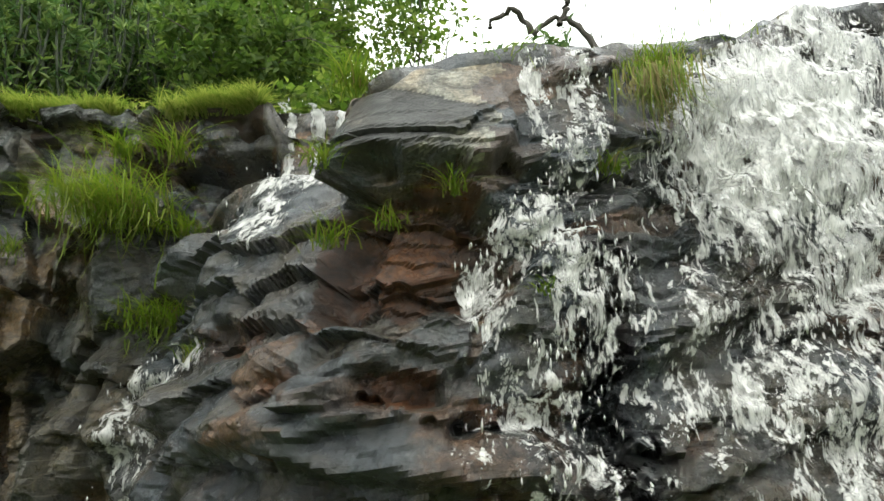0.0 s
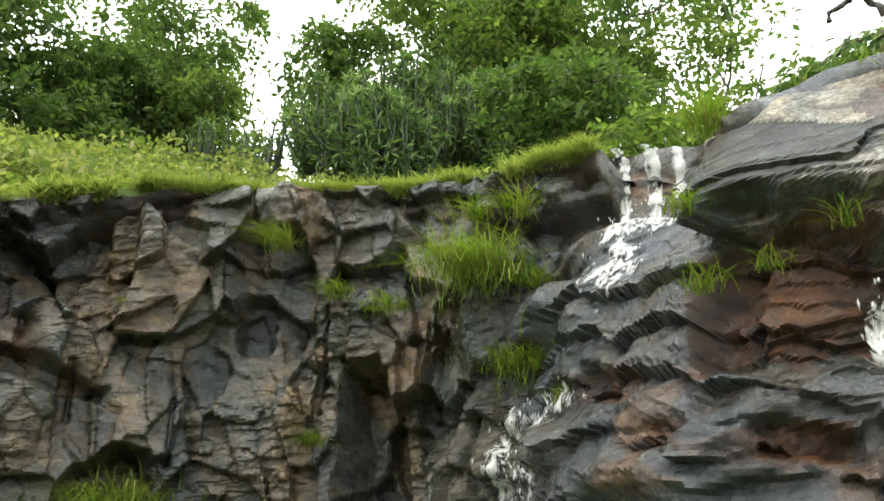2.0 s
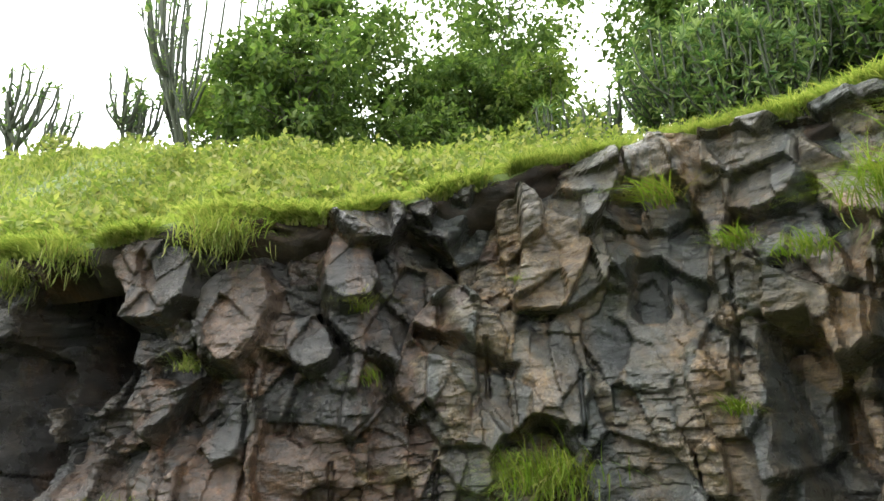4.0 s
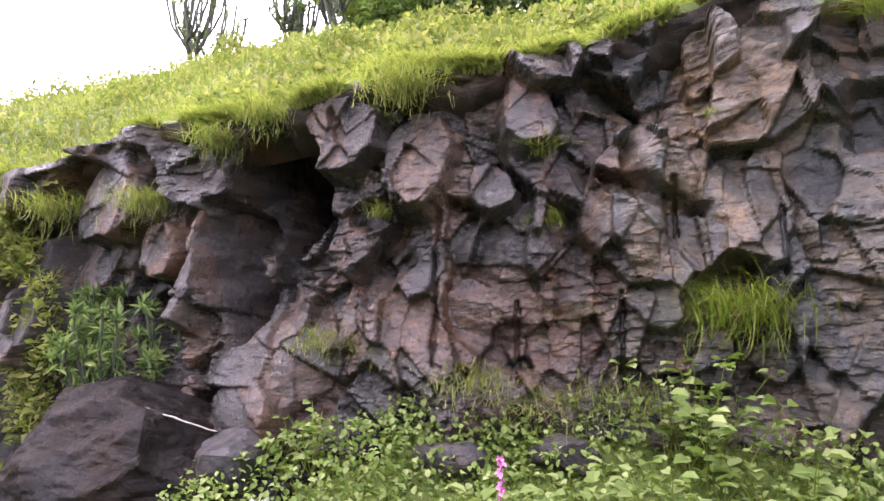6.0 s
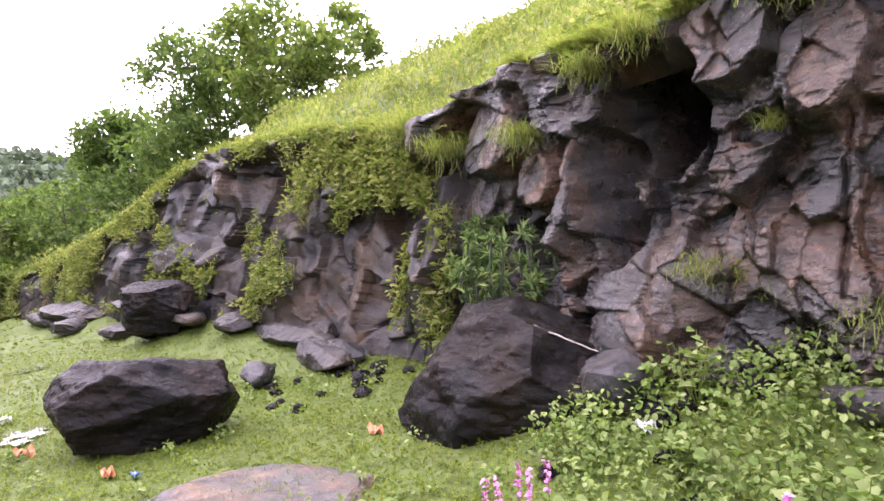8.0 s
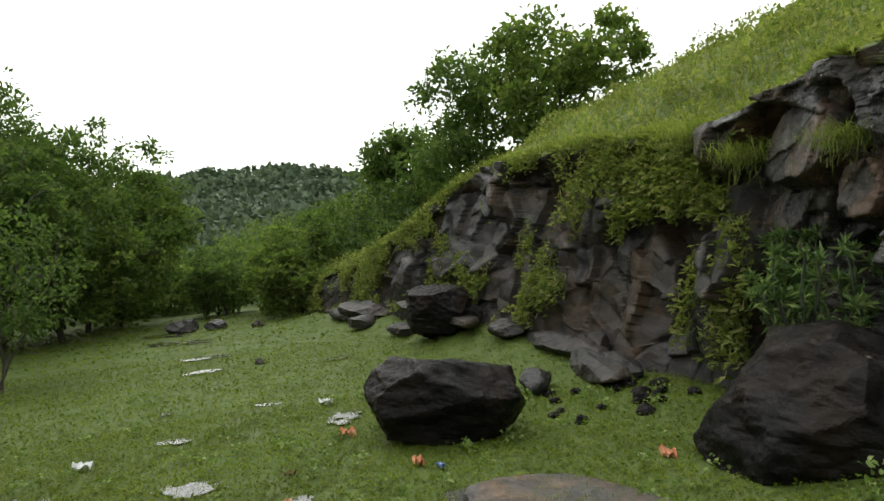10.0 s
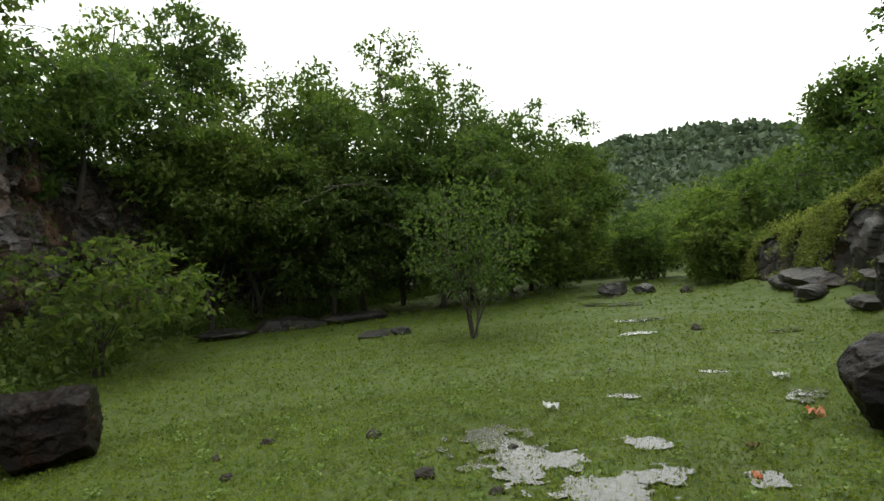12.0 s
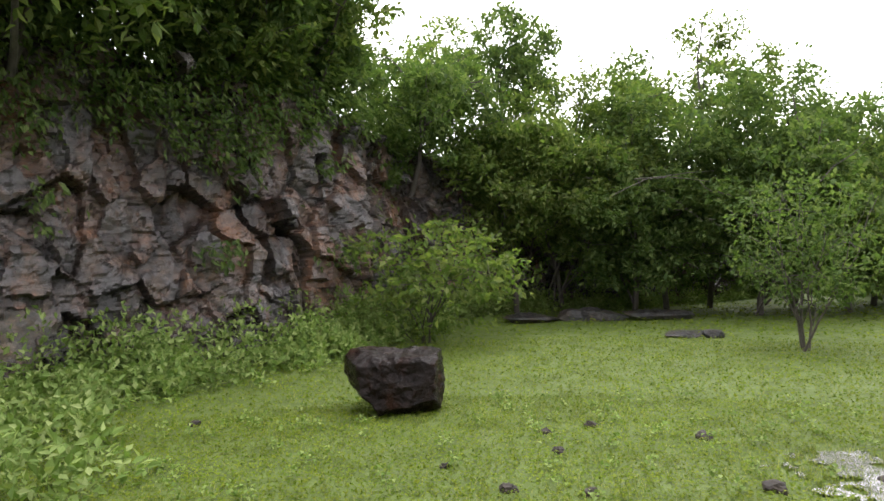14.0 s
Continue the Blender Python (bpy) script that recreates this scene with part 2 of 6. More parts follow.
def foam_mat():
    """Falling white water: dense where the flow is thick, torn into lace and drawn-out streaks where it thins."""
    k = Mat("white_water")
    flow = k.t.nodes.new("ShaderNodeAttribute")
    flow.attribute_name = "flow"
    lumps = k.noise(1.0, 4, 0.62, k.mapped((13, 13, 6)), 0.9)
    lace = k.noise(1.0, 4, 0.65, k.mapped((42, 42, 13)), 0.7)
    streak = k.noise(1.0, 3, 0.6, k.mapped((95, 95, 15)), 0.3)
    body = k.math("ADD", flow.outputs["Fac"], k.math("MULTIPLY", k.math("SUBTRACT", lumps, 0.5), 2.3))
    body = k.math("ADD", body, k.math("MULTIPLY", k.math("SUBTRACT", lace, 0.5), 1.3))
    body = k.math("ADD", body, k.math("MULTIPLY", k.math("SUBTRACT", streak, 0.5), 0.8))
    # Hollows between clumps are greyed, so the foam's relief is shaded into its colour.
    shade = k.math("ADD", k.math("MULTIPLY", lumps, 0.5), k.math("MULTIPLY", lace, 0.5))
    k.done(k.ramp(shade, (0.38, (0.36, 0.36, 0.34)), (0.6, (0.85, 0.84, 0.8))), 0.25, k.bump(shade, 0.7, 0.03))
    tr = k.t.nodes.new("ShaderNodeBsdfTranslucent")
    tr.inputs["Color"].default_value = (0.85, 0.87, 0.85, 1)
    mx = k.t.nodes.new("ShaderNodeMixShader")
    mx.inputs["Fac"].default_value = 0.3
    k.link(k.p.outputs["BSDF"], mx.inputs[1])
    k.link(tr.outputs["BSDF"], mx.inputs[2])
    clear = k.t.nodes.new("ShaderNodeBsdfTransparent")
    thin = k.t.nodes.new("ShaderNodeMixShader")
    k.link(k.ramp(body, (0.0, 0.0), (0.14, 0.6), (0.4, 0.96)), thin.inputs["Fac"])
    k.link(clear.outputs["BSDF"], thin.inputs[1])
    k.link(mx.outputs["Shader"], thin.inputs[2])
    k.link(thin.outputs["Shader"], k.t.nodes["Material Output"].inputs["Surface"])
    return k.m


def plain_mat(name, a, b, rough=0.6, scale=20.0):
    k = Mat(name)
    f = k.noise(scale, 4, 0.6)
    return k.done(k.ramp(f, (0.35, a), (0.65, b)), rough, k.bump(f, 0.3, 0.005))


M_FOAM = foam_mat()
M_DROP = plain_mat("flying_drops", (0.4, 0.4, 0.38), (0.6, 0.6, 0.57), 0.2)
M_FLOWER = plain_mat("pink_petals", (0.55, 0.16, 0.42), (0.75, 0.3, 0.6), 0.5)
M_CLOD = plain_mat("dark_clod", (0.012, 0.01, 0.008), (0.04, 0.03, 0.022), 0.8)
M_ORANGE = plain_mat("faded_orange_wrapper", (0.5, 0.16, 0.07), (0.65, 0.35, 0.2), 0.4)
M_WHITE = plain_mat("white_wrapper", (0.6, 0.62, 0.62), (0.8, 0.8, 0.78), 0.4)
M_BLUE = plain_mat("blue_wrapper", (0.08, 0.16, 0.45), (0.3, 0.4, 0.6), 0.4)
M_STICK = plain_mat("bleached_stick", (0.22, 0.19, 0.16), (0.38, 0.34, 0.29), 0.8)


# ---- mesh helpers ----
def mesh(name, verts, faces, mat, smooth=False, seats=None):
    """A mesh from arrays: faces is one (n, 3 or 4) array, or a list of such arrays. seats: a material index for every face."""
    me = bpy.data.meshes.new(name)
    verts = np.asarray(verts, np.float32).reshape(-1, 3)
    lots = faces if isinstance(faces, list) else [faces]
    lots = [np.asarray(f, np.int32) for f in lots if len(f)]
    total = np.concatenate([np.full(len(f), f.shape[1], np.int32) for f in lots])
    flat = np.concatenate([f.ravel() for f in lots])
    me.vertices.add(len(verts))
    me.vertices.foreach_set("co", verts.ravel())
    me.loops.add(len(flat))
    me.loops.foreach_set("vertex_index", flat)
    me.polygons.add(len(total))
    me.polygons.foreach_set("loop_start", np.concatenate([[0], np.cumsum(total)[:-1]]).astype(np.int32))
    me.polygons.foreach_set("loop_total", total)
    me.polygons.foreach_set("use_smooth", np.full(len(total), smooth))
    for m in mat if isinstance(mat, (list, tuple)) else [mat]:
        me.materials.append(m)
    if seats is not None:
        me.polygons.foreach_set("material_index", np.asarray(seats, np.int32))
    me.update(calc_edges=True)
    me.validate()
    return me


def part(name, me, parent, label="", at=None):
    ob = new(name, me)
    ob.parent = parent
    if at is not None:
        ob.matrix_basis = at
    if label:
        ob["label"] = label
    return ob


def thing(name, label, category, group="", kind="", at=(0, 0, 0), turn=0.0, me=None):
    ob = new(name, me)
    ob.matrix_basis = pose(*at, 0, 0, turn)
    return tagged(ob, label, category, group, kind)


def rnd(i, seed):
    """Steady random numbers in 0..1 from integer rows: four to a row."""
    h = np.full(len(i), (seed * 2654435761) & 0xFFFFFFFF, np.uint64)
    for c in range(i.shape[1]):
        h = ((h ^ (i[:, c].astype(np.int64) & 0xFFFFFFFF).astype(np.uint64)) * np.uint64(0x9E3779B1)) & np.uint64(0xFFFFFFFF)
        h ^= h >> np.uint64(15)
    out = []
    for k in range(4):
        h = (h * np.uint64(0x85EBCA6B) + np.uint64(0xC2B2AE35)) & np.uint64(0xFFFFFFFF)
        h ^= h >> np.uint64(13)
        out.append(h.astype(np.float64) / 4294967296.0)
    return np.stack(out, 1)


def shards(p, seed):
    """Nearest of scattered seeds: the gap to the next, four random numbers of the shard, and the way from its middle."""
    base = np.floor(p - 0.5).astype(np.int64)
    f1, f2 = np.full(len(p), 9.0), np.full(len(p), 9.0)
    tag, way = np.zeros((len(p), 4)), np.zeros((len(p), 3))
    for dx in (0, 1):
        for dy in (0, 1):
            for dz in (0, 1):
                cell = base + (dx, dy, dz)
                r = rnd(cell, seed)
                off = p - cell - 0.1 - 0.8 * r[:, :3]
                d = np.sqrt((off**2).sum(1))
                near = d < f1
                f2 = np.where(near, f1, np.minimum(f2, d))
                f1 = np.where(near, d, f1)
                tag[near], way[near] = r[near], off[near]
    return f2 - f1, tag, way


def soft_noise(p, seed):
    """Smooth value noise, -1..1."""
    i = np.floor(p).astype(np.int64)
    f = p - i
    f = f * f * (3 - 2 * f)
    out = np.zeros(len(p))
    for dx in (0, 1):
        for dy in (0, 1):
            for dz in (0, 1):
                w = np.abs(1 - dx - f[:, 0]) * np.abs(1 - dy - f[:, 1]) * np.abs(1 - dz - f[:, 2])
                out += w * rnd(i + (dx, dy, dz), seed)[:, 0]
    return out * 2 - 1


TURN = np.array([[0.36, 0.48, -0.8], [-0.8, 0.6, 0.0], [0.48, 0.64, 0.6]])


def facets(p, seed):
    """Flat facets that meet in sharp creases: random heights, -1..1, joined by planes."""
    p = p @ TURN.T + seed * 3.7
    i = np.floor(p).astype(np.int64)
    f = p - i
    order = np.argsort(-f, axis=1)
    rows = np.arange(len(p))
    part_of = np.take_along_axis(f, order, 1)
    corner = i.copy()
    out = (1 - part_of[:, 0]) * rnd(corner, seed)[:, 0]
    for k in range(3):
        corner[rows, order[:, k]] += 1
        w = part_of[:, k] - (part_of[:, k + 1] if k < 2 else 0)
        out += w * rnd(corner, seed)[:, 0]
    return out * 2 - 1


def toned(me, tones):
    """Keep the shards' own mineral tones on the mesh: light or dark stone, and how rusty."""
    for name, v in (("tone", 0.1 + 0.9 * (0.4 * tones[0] + 0.6 * tones[1])), ("rust", tones[1] * 0.65 + tones[0] * 0.35)):
        me.attributes.new(name, "FLOAT", "POINT").data.foreach_set("value", np.asarray(v, np.float32))


def spline(rows, s):
    """Points along rows at the places s, gently rounded."""
    rows = np.asarray(rows, float)
    i = np.clip(np.floor(s).astype(int), 0, len(rows) - 2)
    f = (s - i)[:, None]
    a, b, c, d = rows[np.maximum(i - 1, 0)], rows[i], rows[i + 1], rows[np.minimum(i + 2, len(rows) - 1)]
    m1, m2 = (c - a) * 0.35, (d - b) * 0.35
    return (2 * f**3 - 3 * f**2 + 1) * b + (f**3 - 2 * f**2 + f) * m1 + (3 * f**2 - 2 * f**3) * c + (f**3 - f**2) * m2


def grid_faces(nu, nv):
    a = (np.arange(nu - 1)[:, None] * nv + np.arange(nv - 1)[None]).ravel()
    return np.stack([a, a + nv, a + nv + 1, a + 1], 1)


def grid_normals(p):
    n = np.cross(np.gradient(p, axis=0), np.gradient(p, axis=1))
    return n / np.maximum(np.linalg.norm(n, axis=2, keepdims=True), 1e-9)


def arc_places(rows, step, fine=(0, 0), fine_step=None):
    """Places along the stations with an even pace in metres, closer within the fine stretch."""
    s = np.linspace(0, len(rows) - 1, 4000)
    p = spline(rows, s)
    pace = np.where((s[1:] >= fine[0]) & (s[1:] <= fine[1]), fine_step or step, step)
    far = np.concatenate([[0], np.cumsum(np.linalg.norm(np.diff(p, axis=0), axis=1) / pace)])
    return np.interp(np.arange(0, int(far[-1]) + 1), far, s)


def smooth01(x):
    x = np.clip(x, 0, 1)
    return x * x * (3 - 2 * x)


def joined(pieces):
    vs, fs, k = [], [], 0
    for v, f in pieces:
        vs.append(v)
        fs.append(f + k)
        k += len(v)
    return np.concatenate(vs), np.concatenate(fs)


# ---- lie of the land ----
FOOT = [(6.5, 1.6, 0.1), (4.0, 2.1, 0.1), (1.9, 1.9, 0.1), (1.2, 1.7, 0.1), (0.6, 1.6, 0.1), (0.1, 1.6, 0.1), (-0.25, 1.6, 0.1), (-0.46, 1.66, 0.1), (-0.8, 2.0, 0.15), (-1.35, 2.7, 0.25),
        (-2.0, 3.0, 0.4), (-2.65, 2.95, 0.5), (-3.2, 2.6, 0.6), (-3.55, 2.1, 0.68), (-3.95, 1.6, 0.7), (-4.2, 1.1, 0.7), (-4.4, 0.6, 0.68), (-4.55, 0.1, 0.55), (-5.05, -0.45, 0.38), (-5.9, -1.0, 0.25),
        (-6.9, -2.1, 0.2), (-7.6, -3.2, 0.2), (-8.8, -5.0, 0.3), (-10.0, -7.0, 0.25), (-11.3, -9.7, 0.1), (-12.4, -12.5, -0.1), (-14.5, -17.0, -0.5)]
MIDDLE = [(6.6, 1.9, 1.9), (4.0, 2.4, 1.9), (1.9, 2.2, 1.95), (1.15, 1.95, 1.9), (0.55, 1.85, 1.9), (0.1, 1.8, 1.9), (-0.25, 1.78, 1.85), (-0.48, 1.9, 1.85), (-0.78, 2.3, 2.0), (-1.3, 2.95, 1.9),
          (-2.0, 3.2, 1.9), (-2.7, 3.05, 1.9), (-3.3, 2.65, 1.9), (-3.65, 2.25, 1.9), (-4.0, 1.75, 1.9), (-4.2, 1.15, 1.8), (-4.55, 0.65, 1.8), (-4.9, 0.15, 1.6), (-5.45, -0.45, 1.55), (-5.9, -1.0, 1.5),
          (-7.0, -2.1, 1.4), (-7.75, -3.1, 1.4), (-8.9, -4.85, 1.5), (-10.1, -6.8, 1.4), (-11.4, -9.6, 1.0), (-12.5, -12.4, 0.5), (-14.6, -16.9, -0.1)]
RIM = [(6.7, 2.6, 3.8), (4.0, 3.2, 3.9), (1.95, 2.95, 3.68), (1.3, 2.5, 3.25), (0.6, 2.12, 3.0), (0.12, 1.98, 2.9), (-0.22, 2.0, 2.82), (-0.4, 3.05, 3.24), (-0.88, 3.2, 3.34), (-1.3, 3.4, 3.42),
       (-2.0, 3.42, 3.4), (-2.7, 3.3, 3.41), (-3.3, 2.98, 3.42), (-3.7, 2.42, 3.32), (-4.2, 1.75, 3.12), (-4.35, 1.2, 2.99), (-4.65, 0.65, 3.0), (-5.0, 0.1, 2.86), (-5.35, -0.4, 2.8), (-5.95, -1.05, 2.82),
       (-7.05, -2.1, 2.58), (-7.9, -3.2, 2.75), (-8.95, -4.75, 2.85), (-10.2, -6.75, 2.75), (-11.6, -9.5, 1.8), (-12.7, -12.3, 0.95), (-14.8, -16.8, 0.2)]
# The way back from the rim, and how far the bank behind climbs.
BACK = [(0.3, 1.0, 0.1), (0.2, 1.0, 0.1), (0.1, 1.0, 0.12), (0.05, 1.0, 0.14), (0.0, 1.0, 0.12), (-0.05, 1.0, 0.12), (-0.05, 1.0, 0.12), (-0.1, 1.0, 0.12), (-0.15, 1.0, 0.34),
        (-0.2, 1.0, 0.42), (-0.3, 0.95, 0.46), (-0.45, 0.9, 0.52), (-0.6, 0.8, 0.58), (-0.75, 0.65, 0.64), (-0.85, 0.5, 0.72), (-0.9, 0.42, 0.74), (-0.9, 0.4, 0.72), (-0.88, 0.44, 0.74),
        (-0.85, 0.5, 0.8), (-0.85, 0.52, 0.88), (-0.84, 0.54, 1.08), (-0.84, 0.54, 1.0), (-0.84, 0.54, 0.9), (-0.85, 0.53, 0.78), (-0.87, 0.5, 0.67), (-0.9, 0.44, 0.56), (-0.9, 0.44, 0.34)]
S_FOOT = [(8.6, 1.0, -0.3), (9.2, -3.0, -0.5), (6.9, -6.3, -0.7), (5.0, -9.0, -0.75), (3.4, -11.6, -0.8), (2.3, -14.5, -0.9), (0.2, -17.4, -1.0), (-3.0, -19.4, -1.2), (-7.0, -21.6, -1.4), (-11.0, -25.0, -1.6)]
S_RIM = [(9.4, 1.4, 3.7), (10.2, -3.4, 3.5), (7.5, -6.9, 3.6), (5.5, -9.7, 3.55), (3.7, -12.3, 3.4), (2.5, -15.4, 2.9), (0.2, -18.2, 2.7), (-3.2, -20.2, 2.5), (-7.2, -22.4, 1.9), (-11.2, -25.8, 1.0)]


def plain(x, y):
    """The meadow's lie, gently falling towards the south, level far away."""
    xs, ys = 45 * np.tanh(np.asarray(x) / 45), 45 * np.tanh(np.asarray(y) / 45)
    return -0.045 - 0.051 * xs + 0.069 * ys


PUDDLES = [(-2.35, -5.05, 0.34, 1.0, 14), (-2.45, -4.0, 0.16, 0.35, 10), (-3.25, -4.75, 0.125, 0.25, 25), (-2.95, -4.1, 0.15, 0.2, 20), (-3.35, -3.8, 0.125, 0.175, 20), (-4.55, -7.1, 0.15, 0.15, 40), (-3.9, -6.0, 0.075, 0.15, 30), (-5.1, -5.0, 0.2, 0.2, 30),
           (-6.4, -9.0, 0.15, 0.28, 35), (-7.2, -10.3, 0.25, 0.42, 35), (-8.5, -12.8, 0.375, 0.63, 35), (-9.4, -14.6, 0.5, 0.7, 35), (-3.6, -2.9, 0.312, 0.15, 0), (-5.2, -6.3, 0.088, 0.15, 30), (-7.6, -7.6, 0.2, 0.25, 45)]


def wetness(x, y, pools=None):
    """Over 0 where water stands on the meadow."""
    p = np.stack([x, y, 0 * x], 1)
    w = np.full(len(x), -9.0)
    wobble = 0.55 * soft_noise(p * 3.3, 61) + 0.4 * soft_noise(p * 8, 62) + 0.3 * soft_noise(p * 19, 63)
    for px, py, rx, ry, turn in PUDDLES if pools is None else pools:
        c, s = math.cos(radians(turn)), math.sin(radians(turn))
        dx, dy = x - px, y - py
        u, t = (dx * c + dy * s) / rx, (-dx * s + dy * c) / ry
        w = np.maximum(w, 1 - np.sqrt(u * u + t * t) + wobble)
    return w


FOOT_LINE = spline(FOOT, np.linspace(0, len(FOOT) - 1, 400))
S_FOOT_LINE = spline(S_FOOT, np.linspace(0, len(S_FOOT) - 1, 200))


def ground_z(x, y):
    x, y = np.asarray(x, float), np.asarray(y, float)
    shape = x.shape
    x, y = x.ravel(), y.ravel()
    z = plain(x, y)
    near = (np.abs(x) < 40) & (np.abs(y) < 40)
    xs, ys = x[near], y[near]
    lift = np.zeros(len(xs))
    for line, reach in ((FOOT_LINE, 1.0), (S_FOOT_LINE, 1.8)):
        best, height = np.full(len(xs), 1e9), np.zeros(len(xs))
        for fx, fy, fz in line[::4]:
            d = (xs - fx) ** 2 + (ys - fy) ** 2
            height = np.where(d < best, fz, height)
            best = np.minimum(best, d)
        w = smooth01(1 - np.sqrt(best) / reach)
        lift += w * np.maximum(height - z[near] + 0.02, 0)
    p = np.stack([xs, ys, 0 * xs], 1)
    lumps = 0.02 * soft_noise(p * 1.1, 3) + 0.015 * soft_noise(p * 3.1, 4)
    lumps *= 1 - smooth01((wetness(xs, ys) + 0.6) * 2)
    z[near] += lift + lumps - 0.02 * smooth01((wetness(xs, ys) + 0.3) * 2)
    return z.reshape(shape)


def north_bank(s, back):
    """A place on the grassy bank: station s, metres back from the rim."""
    r, w = spline(RIM, s), spline(BACK, s)
    d = w[:, :2] / np.linalg.norm(w[:, :2], axis=1, keepdims=True)
    back = np.maximum(back, 0.0)
    rise = w[:, 2] * (4.2 * (1 - np.exp(-(back / 4.2) ** 1.15)))
    xy = r[:, :2] + d * back[:, None]
    p = np.stack([xy[:, 0], xy[:, 1], 0 * back], 1)
    z = r[:, 2] + rise + (0.05 * soft_noise(p * 1.7, 21) + 0.12 * soft_noise(p * 0.5, 22)) * smooth01(back / 0.5) + 0.02 - 0.16 * smooth01((s - 6.3) / 0.4) * smooth01((8.2 - s) / 0.4)
    return np.column_stack([xy, z])


# ---- ground ----
def build_ground():
    rings = np.concatenate([np.linspace(0.05, 14, 100), np.geomspace(14.4, 3200, 70)])
    turns = np.linspace(0, 2 * np.pi, 181)[:-1]
    x = -2 + rings[:, None] * np.cos(turns)[None]
    y = -4 + rings[:, None] * np.sin(turns)[None]
    v = np.stack([x, y, ground_z(x, y)], -1).reshape(-1, 3)
    n = len(turns)
    a = (np.arange(len(rings) - 1)[:, None] * n + np.arange(n)[None]).ravel()
    b = (np.arange(len(rings) - 1)[:, None] * n + (np.arange(n)[None] + 1) % n).ravel()
    f = np.stack([a, a + n, b + n, b], 1)
    me = mesh("ground", v, f, M_GROUND, True)
    thing("ground", "wet green meadow floor of a small quarry valley", "ground", kind="structure", me=me)


build_ground()


# ---- rock faces ----
def face_points(s, v, foot, middle, rim):
    """Smooth places on a face: s along, v from foot (0) to rim (1); below 0 runs into the ground. The small stream's channel climbs in a ledge and a wall."""
    f, m, r = (spline(rows, s)[:, None] for rows in (foot, middle, rim))
    vv = v[None, :, None]
    low = f + (m - f) * np.clip(vv * 2, -1, 1)
    e = np.clip(v * 2 - 1, 0, 1)
    step = (smooth01((s - 6.3) / 0.5) * smooth01((9.0 - s) / 0.8))[:, None] if rim is RIM else 0 * s[:, None]
    flat = e[None] + step * (np.interp(e, (0, 0.5, 0.66, 1), (0, 0.55, 0.93, 1)) - e)[None]
    rise = e[None] + step * (np.interp(e, (0, 0.5, 0.66, 1), (0, 0.6, 0.66, 1)) - e)[None]
    high = m + (r - m) * np.stack([flat, flat, rise], -1)
    return np.where(vv < 0.5, low, high)


def dent(p, at, size, depth):
    """A rounded hollow (or, with minus depth, a bulge) in a face."""
    q = ((p - np.array(at)) / np.array(size)) ** 2
    return -depth * smooth01(1.6 * (1 - np.sqrt(q.sum(1))))


# Blocks that stand out of the face and hollows in it: middle, half width, half height, how proud (minus: deep), slant in degrees.
BLOCKS = [(-4.3, 1.39, 2.66, 0.14, 0.22, 0.2, 6), (-4.55, 0.75, 2.4, 0.2, 0.32, 0.16, -4), (-4.3, 1.15, 2.2, 0.12, 0.16, 0.14, 20), (-3.91, 2.08, 1.55, 0.22, 0.2, 0.1, 35), (-3.56, 2.49, 1.86, 0.16, 0.19, 0.14, -30),
          (-5.5, -0.5, 1.9, 0.07, 0.55, 0.26, -8), (-5.78, -0.8, 1.9, 0.2, 0.2, 0.22, 10), (-6.15, -1.25, 2.3, 0.35, 0.3, 0.2, 0), (-6.75, -1.85, 1.55, 0.2, 0.5, 0.35, 0), (-4.85, 0.3, 2.62, 0.26, 0.26, 0.2, 0), (-5.12, -0.05, 0.75, 0.24, 0.22, 0.28, 0)]
BLOCKS_EAST = [(-3.35, 2.75, 3.2, 0.25, 0.1, 0.16, -8), (-2.56, 3.2, 3.1, 0.2, 0.2, 0.14, 12), (-2.0, 3.3, 2.9, 0.28, 0.2, 0.1, -15), (0.03, 1.96, 2.64, 0.19, 0.2, 0.18, 0), (0.33, 2.0, 2.64, 0.18, 0.2, 0.1, 0), (-1.45, 3.05, 2.4, 0.3, 0.16, 0.12, 20), (-0.5, 2.0, 1.72, 0.35, 0.06, 0.12, 8), (-0.15, 1.8, 1.66, 0.4, 0.07, 0.1, -6), (-1.2, 2.6, 1.75, 0.2, 0.07, 0.18, 0)]
HOLLOWS = [(-3.21, 2.99, 2.48, 0.09, 0.16, 0.18, 0), (-2.42, 3.22, 1.75, 0.09, 0.4, 0.4, 10), (-3.62, 2.3, 1.5, 0.16, 0.12, 0.25, 25), (-4.78, 0.5, 2.06, 0.14, 0.06, 0.14, 5), (-3.93, 2.02, 2.12, 0.32, 0.025, 0.14, -22), (-0.12, 1.88, 2.2, 0.3, 0.2, 0.16, 0), (-1.3, 3.3, 3.02, 0.4, 0.09, 0.26, 0),
           (-5.16, -0.1, 2.32, 0.16, 0.3, 1.1, 4), (-5.32, -0.3, 1.72, 0.06, 0.42, 0.5, 14), (-5.86, -0.95, 1.45, 0.16, 0.12, 0.4, 0), (-1.9, 3.2, 1.6, 0.06, 0.35, 0.25, -6)]
